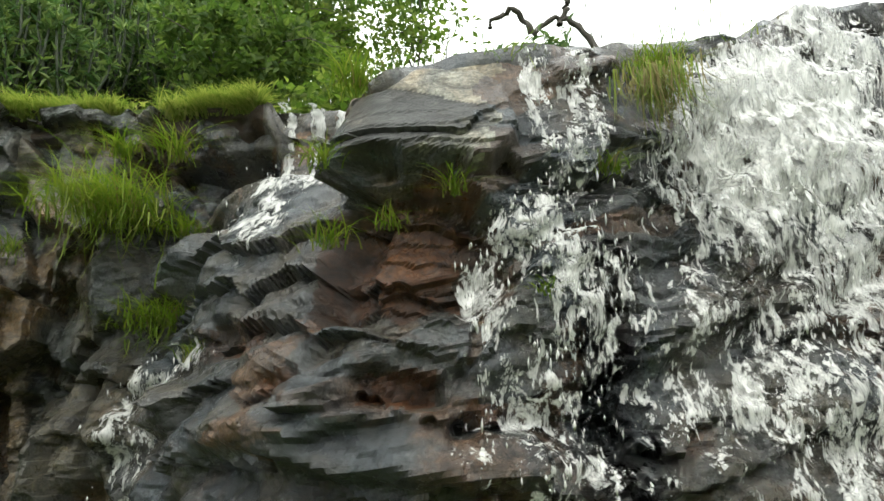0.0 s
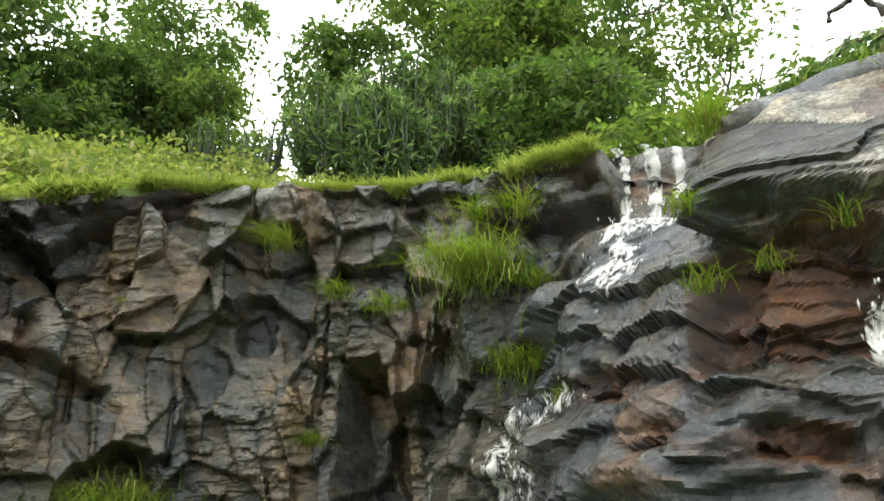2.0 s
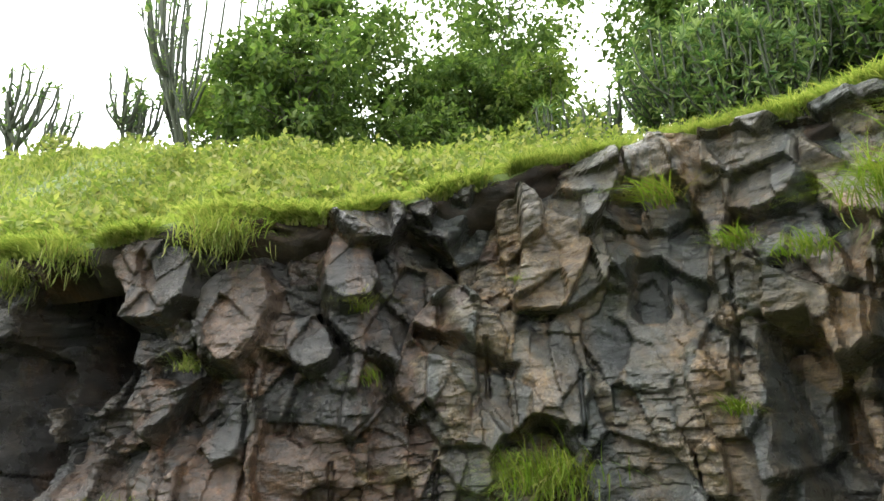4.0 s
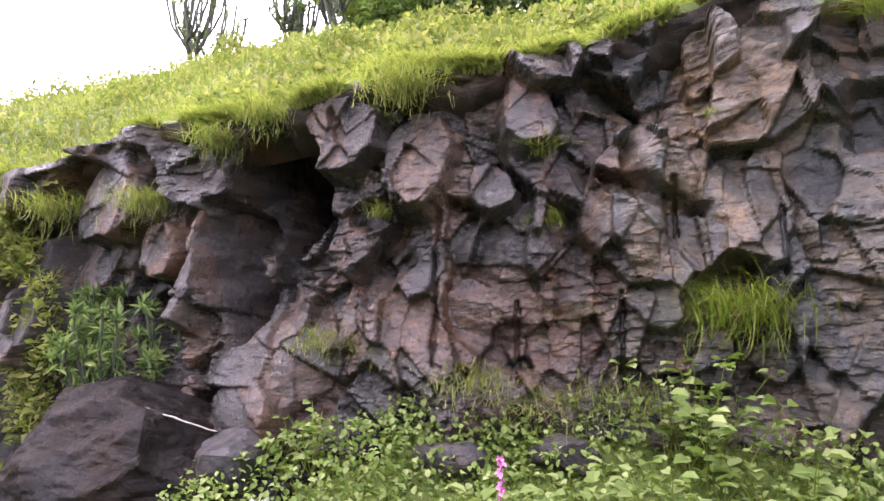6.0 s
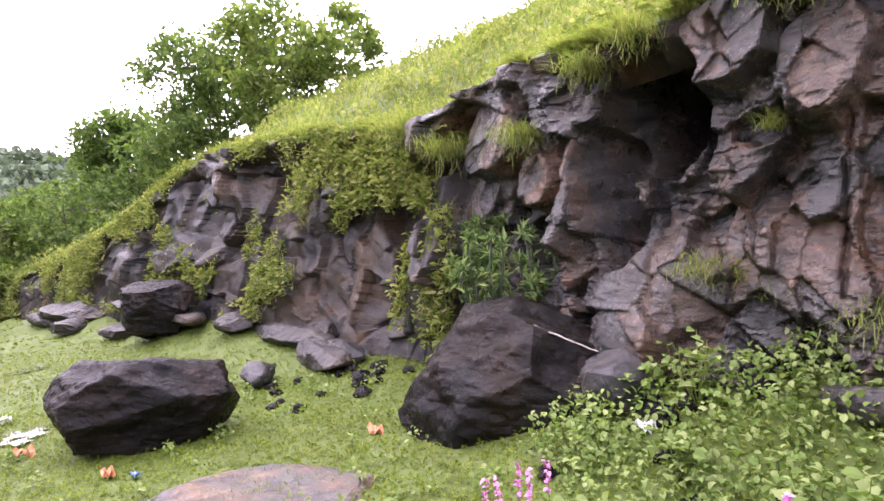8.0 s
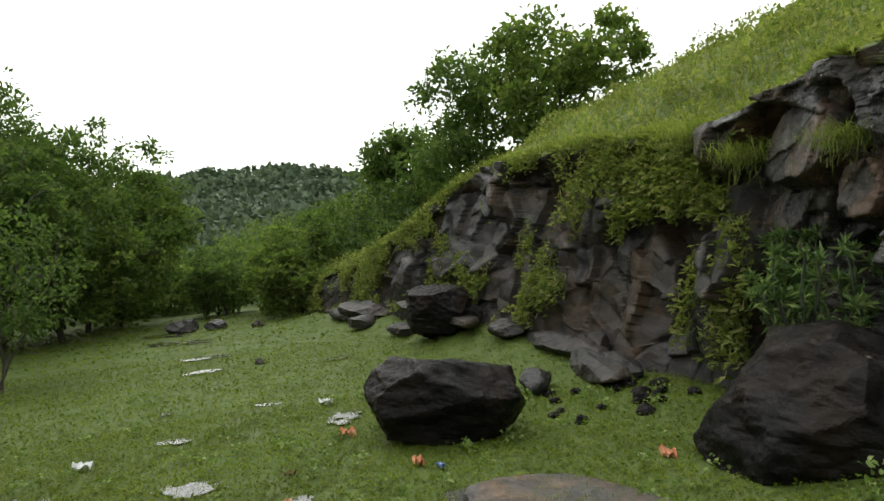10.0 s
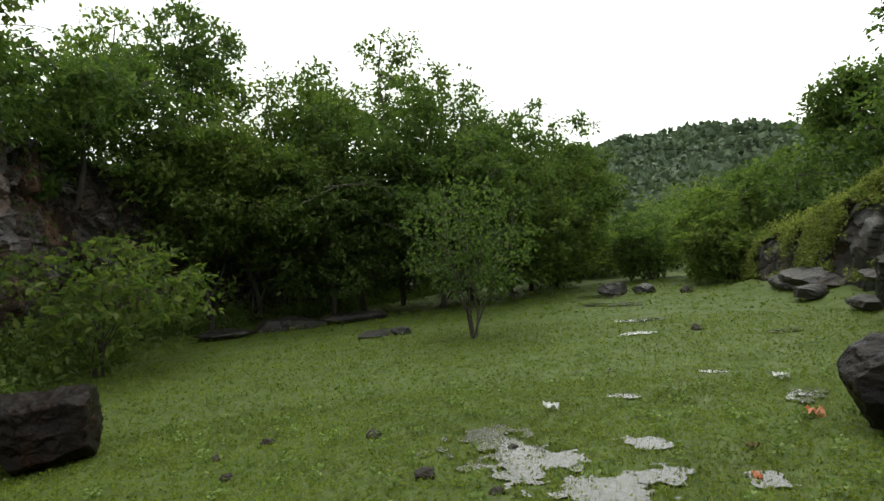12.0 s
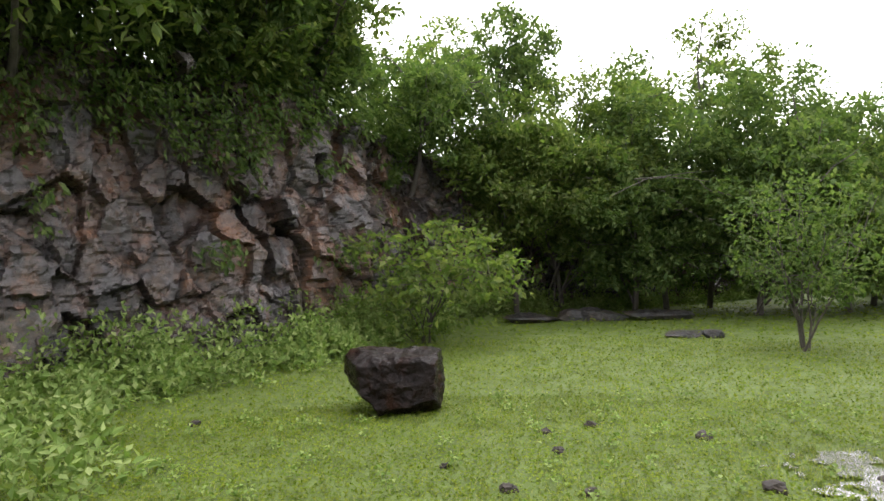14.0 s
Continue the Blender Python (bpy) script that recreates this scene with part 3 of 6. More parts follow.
# Rusty undersides of the slabs' lips.
RISERS = [(-0.8, 2.32, 2.0, 0.2, 0.045, 0.12, -8), (-0.13, 1.77, 1.8, 0.11, 0.025, 0.08, -5), (-0.5, 1.93, 1.83, 0.07, 0.025, 0.08, 0), (0.2, 1.8, 1.72, 0.14, 0.02, 0.06, 4)]
DRILLED = [(-4.46, 0.84, 1.1, 2.1), (-4.3, 1.3, 1.0, 1.5), (-4.04, 1.89, 0.95, 1.55), (-3.48, 2.58, 1.6, 2.0), (-3.85, 2.15, 1.85, 2.2), (-2.75, 3.13, 1.9, 2.6), (-2.1, 3.28, 1.9, 2.5)]
# Calmer slabs in the face: middle, reach, how much of the roughness is gone.
CALM = [(-0.68, 2.85, 2.85, 0.7, 0.85), (-0.68, 2.35, 2.25, 0.75, 0.75), (-5.0, -0.05, 1.15, 0.55, 0.7), (-4.3, 1.4, 2.65, 0.25, 0.5), (-3.75, 2.25, 1.75, 0.4, 0.45), (0.0, 1.95, 2.7, 0.35, 0.6), (-3.05, 2.85, 2.3, 0.3, 0.4)]


def set_block(d, q, n, at, wide, high, proud, slant, rough=0.0):
    """Pushes a flat angular block out of the face, or a hollow into it."""
    rel = q - np.array(at)
    t = np.stack([-n[:, 1], n[:, 0], 0 * n[:, 0]], 1)
    t /= np.linalg.norm(t, axis=1, keepdims=True) + 1e-9
    u, w = (rel * t).sum(1), rel[:, 2]
    c, k = math.cos(radians(slant)), math.sin(radians(slant))
    u, w = u * c + w * k, -u * k + w * c
    out = np.maximum(np.maximum(np.abs(u) - wide, np.abs(w) - high), (np.abs(u) / wide + np.abs(w) / high - 1.55) * min(wide, high))
    close = np.abs(rel).max(1) < 1.5 * max(wide, high) + 0.25
    out = out + 0.03 * soft_noise(q * 6.5, 17) + 0.015 * soft_noise(q * 15, 18)
    if proud > 0:
        val = 0.7 * proud + 0.12 * u - 0.25 * w - 4.0 * np.maximum(out, 0) + 0.35 * rough
        return np.where(close & (out < 0.2), np.maximum(d, val), d)
    val = proud + 0.6 * rough + 4.0 * np.maximum(out, 0)
    return np.where(close & (out < 0.2), np.minimum(d, val), d)


def rubble(p, seed, tilt=1.0, hang=0.5):
    """Polygonal broken pieces, each a tilted flat with its own height whose foot stands out: height, closeness of a joint, own numbers."""
    gap, tag, way = shards(p, seed)
    lean = (tag[:, 0] - 0.5) * way[:, 1] + (tag[:, 1] - 0.5) * way[:, 0] + (tag[:, 2] - 0.5) * way[:, 2]
    return tag[:, 3] * 2 - 1 + 2.2 * tilt * lean - hang * way[:, 2], gap, tag


LEAN = np.array([[0.966, 0.0, 0.259], [0.045, 0.985, -0.168], [-0.255, 0.174, 0.951]])


def north_relief(q, n):
    """How far the north cliff stands out of its smooth face at q, and the tones of its pieces."""
    east = smooth01((q[:, 0] + 1.5) / 0.4)
    west = smooth01((-5.6 - q[:, 0]) / 1.0)
    warp = np.stack([soft_noise(q * 1.4 + k, 60 + k) for k in (3, 19, 41)], 1)
    w = (q + 0.09 * warp) @ LEAN.T
    d, tones = np.zeros(len(q)), [np.zeros(len(q)), np.zeros(len(q))]

    def lay(share, relief):
        on = share > 0
        if on.any():
            more, tone = relief(q[on], w[on])
            d[on] += share[on] * more
            for k in (0, 1):
                tones[k][on] += share[on] * tone[k]

    def blocks(q, w):
        """Upright jointed blocks, flaking into small pieces in patches."""
        a, ga, ta = rubble(w / (0.5, 0.5, 0.72), 11, 1.0, 0.5)
        b, gb, tb = rubble(w / (0.21, 0.21, 0.34), 12, 1.2, 0.7)
        c, gc, _ = rubble(w / (0.15, 0.15, 0.055), 13, 1.1, 0.7)
        t, _, _ = rubble(q / (0.05, 0.05, 0.026), 14, 1.0, 0.7)
        rough = smooth01(0.5 + 0.9 * soft_noise(q * 2.3, 44))
        joint = smooth01(0.2 + 1.2 * soft_noise(q * 1.9, 45))
        e = 0.15 * a + 0.07 * b + (0.004 + 0.014 * rough) * c + (0.003 + 0.006 * rough) * t
        e -= 0.06 * joint * np.exp(-ga / 0.025) + 0.008 * (1 - joint) * np.exp(-gb / 0.03)
        e += 0.11 * facets(w / 0.45, 12) + 0.05 * facets(w / (0.2, 0.2, 0.24), 13) + 0.016 * facets(w / (0.09, 0.09, 0.055), 14)
        return e, (tb[:, 1], ta[:, 2])

    def slabs(q, w):
        """Wide wet slabs that overlap like shingles below the falls."""
        a, ga, ta = rubble(w / (0.8, 0.8, 0.34), 17, 0.7, 0.7)
        b, gb, tb = rubble(w / (0.34, 0.34, 0.16), 18, 0.7, 0.7)
        e = 0.045 * a + 0.016 * b - 0.012 * np.exp(-ga / 0.03)
        e += 0.1 * facets(w / (0.6, 0.6, 0.42), 18) + 0.045 * facets(w / (0.26, 0.26, 0.18), 19) + 0.016 * facets(w / (0.1, 0.1, 0.05), 20) + 0.004 * facets(q / 0.03, 22)
        return e, (tb[:, 1], ta[:, 2])

    def valley(q, w):
        a, ga, ta = rubble(w / (0.9, 0.9, 1.3), 23, 1.0, 0.4)
        b, gb, tb = rubble(w / (0.42, 0.42, 0.5), 24, 1.0, 0.5)
        e = 0.2 * a + 0.09 * b - 0.08 * np.exp(-ga / 0.04)
        return e + 0.12 * facets(w / 0.9, 24) + 0.07 * facets(w / 0.4, 25) + 0.03 * facets(w / 0.15, 26), (tb[:, 1], ta[:, 2])

    lay(1 - east - west, blocks)
    lay(east, slabs)
    lay(west, valley)
    for x, y, z, reach, less in CALM:
        d *= 1 - less * smooth01(1.5 * (1 - np.linalg.norm(q - (x, y, z), axis=1) / reach))
    d += dent(q, (-5.0, -0.15, 1.0), (0.5, 0.5, 0.5), -0.16)
    d0 = d.copy()
    for x, y, z, wide, high, proud, slant in BLOCKS + BLOCKS_EAST:
        d = set_block(d, q, n, (x, y, z), wide, high, proud, slant, d0)
    for x, y, z, wide, high, deep, slant in HOLLOWS + RISERS:
        d = set_block(d, q, n, (x, y, z), wide, high, -deep, slant, d0)
    return d, tones


def build_cliff_north():
    s = arc_places(0.72 * np.hstack([MIDDLE, RIM]), 0.035, (2.5, 20.6), 0.0135)
    v = np.concatenate([[-0.25, -0.12], np.linspace(0, 1, 225)])
    p = face_points(s, v, FOOT, MIDDLE, RIM)
    n = grid_normals(p)
    if n[:, :, 1].mean() > 0:
        n = -n
    nu, nv = p.shape[:2]
    q, n = p.reshape(-1, 3), n.reshape(-1, 3)
    d, tones = north_relief(q, n)
    for x, y, low, high in DRILLED:
        off = np.hypot(q[:, 0] - x, q[:, 1] - y)
        along = np.abs((q[:, 0] - x) * -n[:, 1] + (q[:, 1] - y) * n[:, 0])
        d = np.where((off < 0.5) & (along < 0.014) & (q[:, 2] > low) & (q[:, 2] < high), d - 0.07, d)
    # edges worn a little, more where water runs
    soft = d.reshape(nu, nv)
    for _ in range(2):
        soft = (4 * soft + np.roll(soft, 1, 0) + np.roll(soft, -1, 0) + np.roll(soft, 1, 1) + np.roll(soft, -1, 1)) / 8
    d = d + 0.6 * (soft.ravel() - d)
    for _ in range(5):
        soft = (soft + np.roll(soft, 1, 0) + np.roll(soft, -1, 0) + np.roll(soft, 1, 1) + np.roll(soft, -1, 1)) / 5
    bed = np.repeat(smooth01((s - 6.2) / 0.4) * smooth01((9.0 - s) / 0.5), nv)
    d = d + 0.75 * bed * (soft.ravel() - d)
    # thin slabs lying like shingles on the streaming rock, each with an overhanging lip
    wander = 0.9 * soft_noise(q * (1.6, 1.6, 0.8), 33) + 0.35 * soft_noise(q * 5, 34) + 0.12 * soft_noise(q * 17, 35)
    lip = q[:, 2] / 0.25 + wander
    lip = 1 - (lip - np.floor(lip))
    thin = q[:, 2] / 0.075 + 1.3 * wander + 0.5 * soft_noise(q * 3.1, 36)
    thin = 1 - (thin - np.floor(thin))
    east = smooth01((q[:, 0] + 1.5) / 0.4) * smooth01((2.75 - q[:, 2]) / 0.3)
    d += east * ((0.035 + 0.045 * smooth01(0.5 + soft_noise(q * 2.2, 37))) * lip + 0.014 * thin + 0.014 * facets(q / (0.11, 0.11, 0.07), 38) + 0.006 * facets(q / 0.04, 39))
    lid = smooth01((q[:, 2] - 0.3) / 0.5)
    d = d * np.where(lid > 0, 0.35 + 0.65 * lid, 0.35)
    q = q + n * d[:, None]
    face = grid_faces(nu, nv)[:, ::-1]
    mid = q[face].mean(1)
    along = np.repeat(s, nv).reshape(nu, nv)[:-1, :-1].ravel()
    blotch = 0.06 * soft_noise(mid * 5, 31) + 0.04 * soft_noise(mid * 16, 32)
    pale = (mid[:, 2] > 2.48 + blotch) & (mid[:, 0] > -0.3) & (mid[:, 0] < 0.16 + 1.5 * blotch) & (along < 7)
    rusty = (mid[:, 2] < 2.42 + blotch) & (mid[:, 2] > 2.0 + blotch) & (mid[:, 0] > -0.42) & (mid[:, 0] < 0.12 + 1.5 * blotch) & (along < 7)
    for x, y, z, wide, high, _, _ in RISERS:
        rusty |= (np.abs(mid[:, 0] - x) < wide) & (np.abs(mid[:, 1] - y) < 0.4) & (np.abs(mid[:, 2] - z) < 1.4 * high + 0.3 * np.abs(blotch))
    me = mesh("cliff_face", q, face, [M_ROCK, M_ROCK_VALLEY, M_BLOCK, M_ROCK_FALLS, M_ROCK_RED, M_ROCK_DARK], seats=np.where(pale, 2, np.where(rusty, 4, np.where(along > 19.6, 1, np.where(along > 13.8 + 12 * blotch, 5, np.where(mid[:, 0] + 2 * blotch > -1.45, 3, 0))))))
    toned(me, tones)
    return thing("wall_north", "fractured wet dark basalt quarry cliff", "cliff", kind="structure", me=me), s, v, d.reshape(nu, nv)


wall_north, NORTH_S, NORTH_V, NORTH_D = build_cliff_north()


def build_bank():
    s = arc_places(RIM, 0.045)
    w = spline(BACK, s)
    out = -np.column_stack([w[:, :2] / np.linalg.norm(w[:, :2], axis=1, keepdims=True), 0 * s])
    edge = north_bank(s, np.zeros(len(s)))
    lump = lambda k: (soft_noise(edge * 5.3, k) + 0.6 * soft_noise(edge * 13.0, k + 9))[:, None]
    drop = lambda z, k: np.column_stack([0 * s, 0 * s, z + 0.05 * lump(k)[:, 0]])
    lip = [edge - out * 0.25 + (0, 0, -0.3), edge - out * 0.1 * lump(7) + drop(-0.15, 5), edge + out * (0.02 + 0.06 * lump(1)) + drop(-0.1, 2), edge + out * (0.05 + 0.06 * lump(6)) + drop(-0.06, 8), edge + out * (0.05 + 0.06 * lump(3)) + drop(-0.03, 4), edge + out * (0.02 + 0.04 * lump(4)) + (0, 0, 0.03)]
    b = np.concatenate([np.linspace(0.06, 1.2, 12), np.geomspace(1.35, 30, 26)])
    p = np.stack(lip + [north_bank(s, np.full(len(s), k)) for k in b], 1)
    row, at = np.tile(np.arange(p.shape[1] - 1), len(s) - 1), np.repeat(s[:-1], p.shape[1] - 1)
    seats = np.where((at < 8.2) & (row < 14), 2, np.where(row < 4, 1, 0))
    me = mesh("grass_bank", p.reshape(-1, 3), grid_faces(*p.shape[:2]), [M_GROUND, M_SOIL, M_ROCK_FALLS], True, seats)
    thing("grass_bank", "steep grassy bank with a root-bound soil edge above the cliff", "bank", kind="structure", me=me)


build_bank()


def build_cliff_south():
    mid = [tuple(0.5 * (np.array(a) + np.array(b)) + (0, 0, 0)) for a, b in zip(S_FOOT, S_RIM)]
    s = arc_places(mid, 0.16, (1.6, 6.6), 0.034)
    v = np.concatenate([[-0.2], np.linspace(0, 1, 130)])
    p = face_points(s, v, S_FOOT, mid, S_RIM)
    n = grid_normals(p)
    if n[:, :, 1].mean() < 0:
        n = -n
    nu, nv = p.shape[:2]
    q, n = p.reshape(-1, 3), n.reshape(-1, 3)
    w = (q + 0.12 * np.stack([soft_noise(q * 0.9 + k, 80 + k) for k in (3, 19, 41)], 1)) @ LEAN @ LEAN
    a, ga, ta = rubble(w / (1.1, 1.1, 1.7), 71, 1.0, 0.4)
    b, gb, tb = rubble(w / (0.46, 0.46, 0.7), 72, 1.1, 0.5)
    c, _, _ = rubble(w / (0.2, 0.2, 0.12), 73, 1.0, 0.6)
    d = 0.26 * a + 0.12 * b + 0.022 * c - 0.06 * np.exp(-ga / 0.03)
    d += 0.14 * facets(w / 0.8, 72) + 0.06 * facets(w / 0.35, 73) + 0.03 * facets(w / 0.15, 74)
    tones = (tb[:, 1], ta[:, 2])
    q = q + n * d[:, None]
    me = mesh("cliff_face", q, grid_faces(nu, nv), M_ROCK_SOUTH)
    toned(me, tones)
    thing("wall_south", "shaded purple-brown basalt quarry cliff", "cliff", kind="structure", me=me)
    # the wooded top behind it
    s = arc_places(S_RIM, 0.8)
    r = spline(S_RIM, s)
    t = np.gradient(r, axis=0)
    out = np.stack([-t[:, 1], t[:, 0], 0 * t[:, 0]], 1)
    out /= np.linalg.norm(out, axis=1, keepdims=True)
    out *= -np.sign((out * (np.array([-1, -4, 0]) - r)).sum(1).mean())
    b = np.concatenate([[-0.05, 0.3, 0.8], np.geomspace(1.5, 40, 14)])
    p = r[:, None] + out[:, None] * b[None, :, None]
    p[:, :, 2] += 0.1 * np.maximum(b[None], 0) ** 0.8 + 0.1 * soft_noise(p.reshape(-1, 3) * 0.6, 9).reshape(p.shape[:2])
    me = mesh("south_top", p.reshape(-1, 3), grid_faces(*p.shape[:2]), M_GROUND, True)
    thing("south_bank", "overgrown ground on top of the shaded cliff", "bank", kind="structure", me=me)


build_cliff_south()


# ---- plants ----
def tube(points, radii, sides=6):
    p, r = np.asarray(points, float), np.asarray(radii, float)
    t = np.gradient(p, axis=0)
    t /= np.linalg.norm(t, axis=1, keepdims=True) + 1e-9
    ref = np.where(np.abs(t[:, 2:3]) > 0.9, [[1.0, 0, 0]], [[0, 0, 1.0]])
    u = np.cross(t, ref)
    u /= np.linalg.norm(u, axis=1, keepdims=True) + 1e-9
    w = np.cross(t, u)
    a = np.linspace(0, 2 * np.pi, sides, endpoint=False)
    v = p[:, None] + r[:, None, None] * (np.cos(a)[None, :, None] * u[:, None] + np.sin(a)[None, :, None] * w[:, None])
    n = len(p)
    i = (np.arange(n - 1)[:, None] * sides + np.arange(sides)[None]).ravel()
    j = (np.arange(n - 1)[:, None] * sides + (np.arange(sides)[None] + 1) % sides).ravel()
    return v.reshape(-1, 3), np.stack([i, j, j + sides, i + sides], 1)


def leaves(at, out, size, rng, droop=0.3, thin=0.42, wild=0.6):
    """Folded pointed leaves, two triangles each, at the points given, pointing roughly outwards."""
    n = len(at)
    d = out + rng.normal(0, 1, (n, 3)) * (0.6, 0.6, wild) + (0, 0, -droop)
    d /= np.linalg.norm(d, axis=1, keepdims=True) + 1e-9
    side = np.cross(d, rng.normal(0, 0.92 * wild, (n, 3)) + (0, 0, 1))
    side /= np.linalg.norm(side, axis=1, keepdims=True) + 1e-9
    up = np.cross(side, d)
    ln = (size * rng.uniform(0.6, 1.25, n))[:, None]
    a = at
    b = at + d * ln * 0.45 + side * ln * thin * 0.5 + up * ln * 0.08
    c = at + d * ln - up * ln * 0.12
    e = at + d * ln * 0.45 - side * ln * thin * 0.5 + up * ln * 0.08
    v = np.stack([a, b, c, e], 1).reshape(-1, 3)
    k = np.arange(n) * 4
    return v, np.concatenate([np.stack([k, k + 1, k + 2], 1), np.stack([k, k + 2, k + 3], 1)])


def blades(at, length, width, rng, lean=0.5, segs=2, up=None, toward=None):
    """Grass blades that arch over: each a narrow strip to a point."""
    n = len(at)
    turn = rng.uniform(0, 2 * np.pi, n) if toward is None else toward + rng.normal(0, 0.7, n)
    d = np.stack([np.cos(turn), np.sin(turn), 0 * turn], 1)
    side = np.stack([-np.sin(turn), np.cos(turn), 0 * turn], 1)
    ln = length * rng.uniform(0.55, 1.2, n)
    k = lean * rng.uniform(0.3, 1.4, n)
    rise = np.array([0, 0, 1.0]) if up is None else up
    rows = []
    for j in range(segs + 1):
        f = j / segs
        mid = at + (d * (k * f**1.7)[:, None] + rise * (f * (1 - 0.5 * k * f))[:, None]) * ln[:, None]
        w = (width * (1 - f) * (0.8 + 0.4 * rng.random(n)))[:, None]
        if j == segs:
            rows.append(mid[:, None])
        else:
            rows.append(np.stack([mid - side * w, mid + side * w], 1))
    v = np.concatenate(rows, 1)
    m = v.shape[1]
    b = np.arange(n)[:, None] * m
    tri = []
    for j in range(segs - 1):
        tri += [(2 * j, 2 * j + 1, 2 * j + 3), (2 * j, 2 * j + 3, 2 * j + 2)]
    tri.append((2 * segs - 2, 2 * segs - 1, 2 * segs))
    f = (b[:, :, None] + np.array(tri)[None]).reshape(-1, 3)
    return v.reshape(-1, 3), f


def ovate(at, way, size, rng, cup=0.15):
    """Broad rounded leaves folded along the midrib, six triangles each."""
    n = len(at)
    d = way / (np.linalg.norm(way, axis=1, keepdims=True) + 1e-9)
    side = np.cross(d, rng.normal(0, 0.3, (n, 3)) + (0, 0, 1))
    side /= np.linalg.norm(side, axis=1, keepdims=True) + 1e-9
    up = np.cross(side, d)
    ln = (np.asarray(size) * rng.uniform(0.65, 1.2, n))[:, None]
    spots = [(0, 0, 0), (0.28, 0.34, cup), (0.68, 0.36, cup * 0.8), (1.0, 0, -0.14), (0.68, -0.36, cup * 0.8), (0.28, -0.34, cup), (0.5, 0, 0)]
    v = np.stack([at + d * ln * a + side * ln * b + up * ln * c for a, b, c in spots], 1)
    k = np.arange(n)[:, None] * 7
    f = np.concatenate([k + np.array(t)[None] for t in ((0, 1, 6), (1, 2, 6), (2, 3, 6), (3, 4, 6), (4, 5, 6), (5, 0, 6))])
    return v.reshape(-1, 3), f


def limb(a, b, rng, wob=0.12, n=6):
    a, b = np.array(a, float), np.array(b, float)
    f = np.linspace(0, 1, n)[:, None]
    ln = np.linalg.norm(b - a)
    w = np.cumsum(rng.normal(0, wob * ln / n, (n, 3)), axis=0)
    w -= f * w[-1]
    return a + (b - a) * f + w


def tree(name, label, at, height, radius, seed, leaf=0.12, count=5000, mat=None, bark=None, bare=0.3, stems=1, clump=0.32, trunk=0.05, squash=0.75, group="", sides=6, lean=(0, 0)):
    """A broadleaf tree: trunk and limbs in one mesh, a crown of single leaves set in uneven clumps."""
    rng = np.random.default_rng(seed)
    wood, tips = [], []
    mid = height * (bare + (1 - bare) * 0.5)
    half = height * (1 - bare) * 0.5
    for k in range(stems):
        root = np.array([rng.normal(0, 0.06), rng.normal(0, 0.06), -0.15]) * (1 if stems > 1 else 0.2) + (0, 0, -0.05)
        top = np.array([lean[0] + rng.normal(0, 0.25) * radius, lean[1] + rng.normal(0, 0.25) * radius, height * rng.uniform(0.75, 0.92)])
        if stems > 1:
            top[:2] += radius * 0.5 * np.array([math.cos(k * 6.28 / stems), math.sin(k * 6.28 / stems)])
        spine = limb(root, top, rng, 0.15, 9)
        wood.append(tube(spine, np.linspace(trunk, trunk * 0.18, 9), sides))
        tips.append((spine[-1], 0.8))
        for j in range(max(5, int(11 / stems))):
            f = rng.uniform(bare * 0.9, 0.98)
            start = spine[min(8, int(f * 8))]
            turn = rng.uniform(0, 6.28)
            reach = rng.uniform(0.45, 1.05)
            zz = mid + half * rng.uniform(-0.85, 0.95)
            span = radius * reach * math.sqrt(max(0.1, 1 - ((zz - mid) / half) ** 2 * 0.85))
            end = np.array([top[0] * f + span * math.cos(turn), top[1] * f + span * math.sin(turn), max(zz, start[2] + 0.02)])
            arm = limb(start, end, rng, 0.2, 6)
            wood.append(tube(arm, np.linspace(trunk * 0.42, trunk * 0.1, 6), 5))
            tips.append((arm[-1], 1.0))
            tips.append((arm[3], 0.6))
            for _ in range(3):
                g = arm[rng.integers(2, 6)]
                e2 = g + rng.normal(0, 1, 3) * radius * 0.3 * np.array([1, 1, 0.6])
                tw = limb(g, e2, rng, 0.2, 4)
                wood.append(tube(tw, np.linspace(trunk * 0.16, trunk * 0.05, 4), 4))
                tips.append((tw[-1], 0.9))
    boughs = np.array([t[0] for t in tips])
    weight = np.array([t[1] for t in tips]) * rng.uniform(0.4, 1.4, len(tips))
    # each bough carries several small sprays of leaves, some hanging out past it
    per = 5
    out = rng.normal(0, 1, (len(boughs) * per, 3)) * (0.36, 0.36, 0.3)
    centres = np.repeat(boughs, per, 0) + out * radius * clump * 2.2
    away = (centres - (np.array([lean[0], lean[1], mid]))) / (radius, radius, max(half, 0.2))
    far = np.linalg.norm(away, axis=1)
    centres -= (away * (radius, radius, max(half, 0.2))) * (np.maximum(far - 1.0, 0) / far)[:, None]
    weight = np.repeat(weight, per) * rng.uniform(0.3, 1.5, len(centres))
    pick = rng.choice(len(centres), count, p=weight / weight.sum())
    spread = radius * clump * rng.uniform(0.3, 0.68, len(centres))
    off = rng.normal(0, 1, (count, 3))
    off *= (rng.random(count) ** 0.45 / np.linalg.norm(off, axis=1))[:, None] * np.array([1, 1, squash])
    pos = centres[pick] + off * spread[pick][:, None]
    pos[:, 2] = np.maximum(pos[:, 2], 0.05)
    v, f = leaves(pos, off * 0.7 + (0, 0, 0.1), leaf, rng, 0.15, 0.56)
    ob = thing(name, label, "tree" if height > 1.6 else "shrub", group, at=at)
    wv, wf = joined(wood)
    part("trunk", mesh("trunk", wv, wf, bark or M_BARK, True), ob)
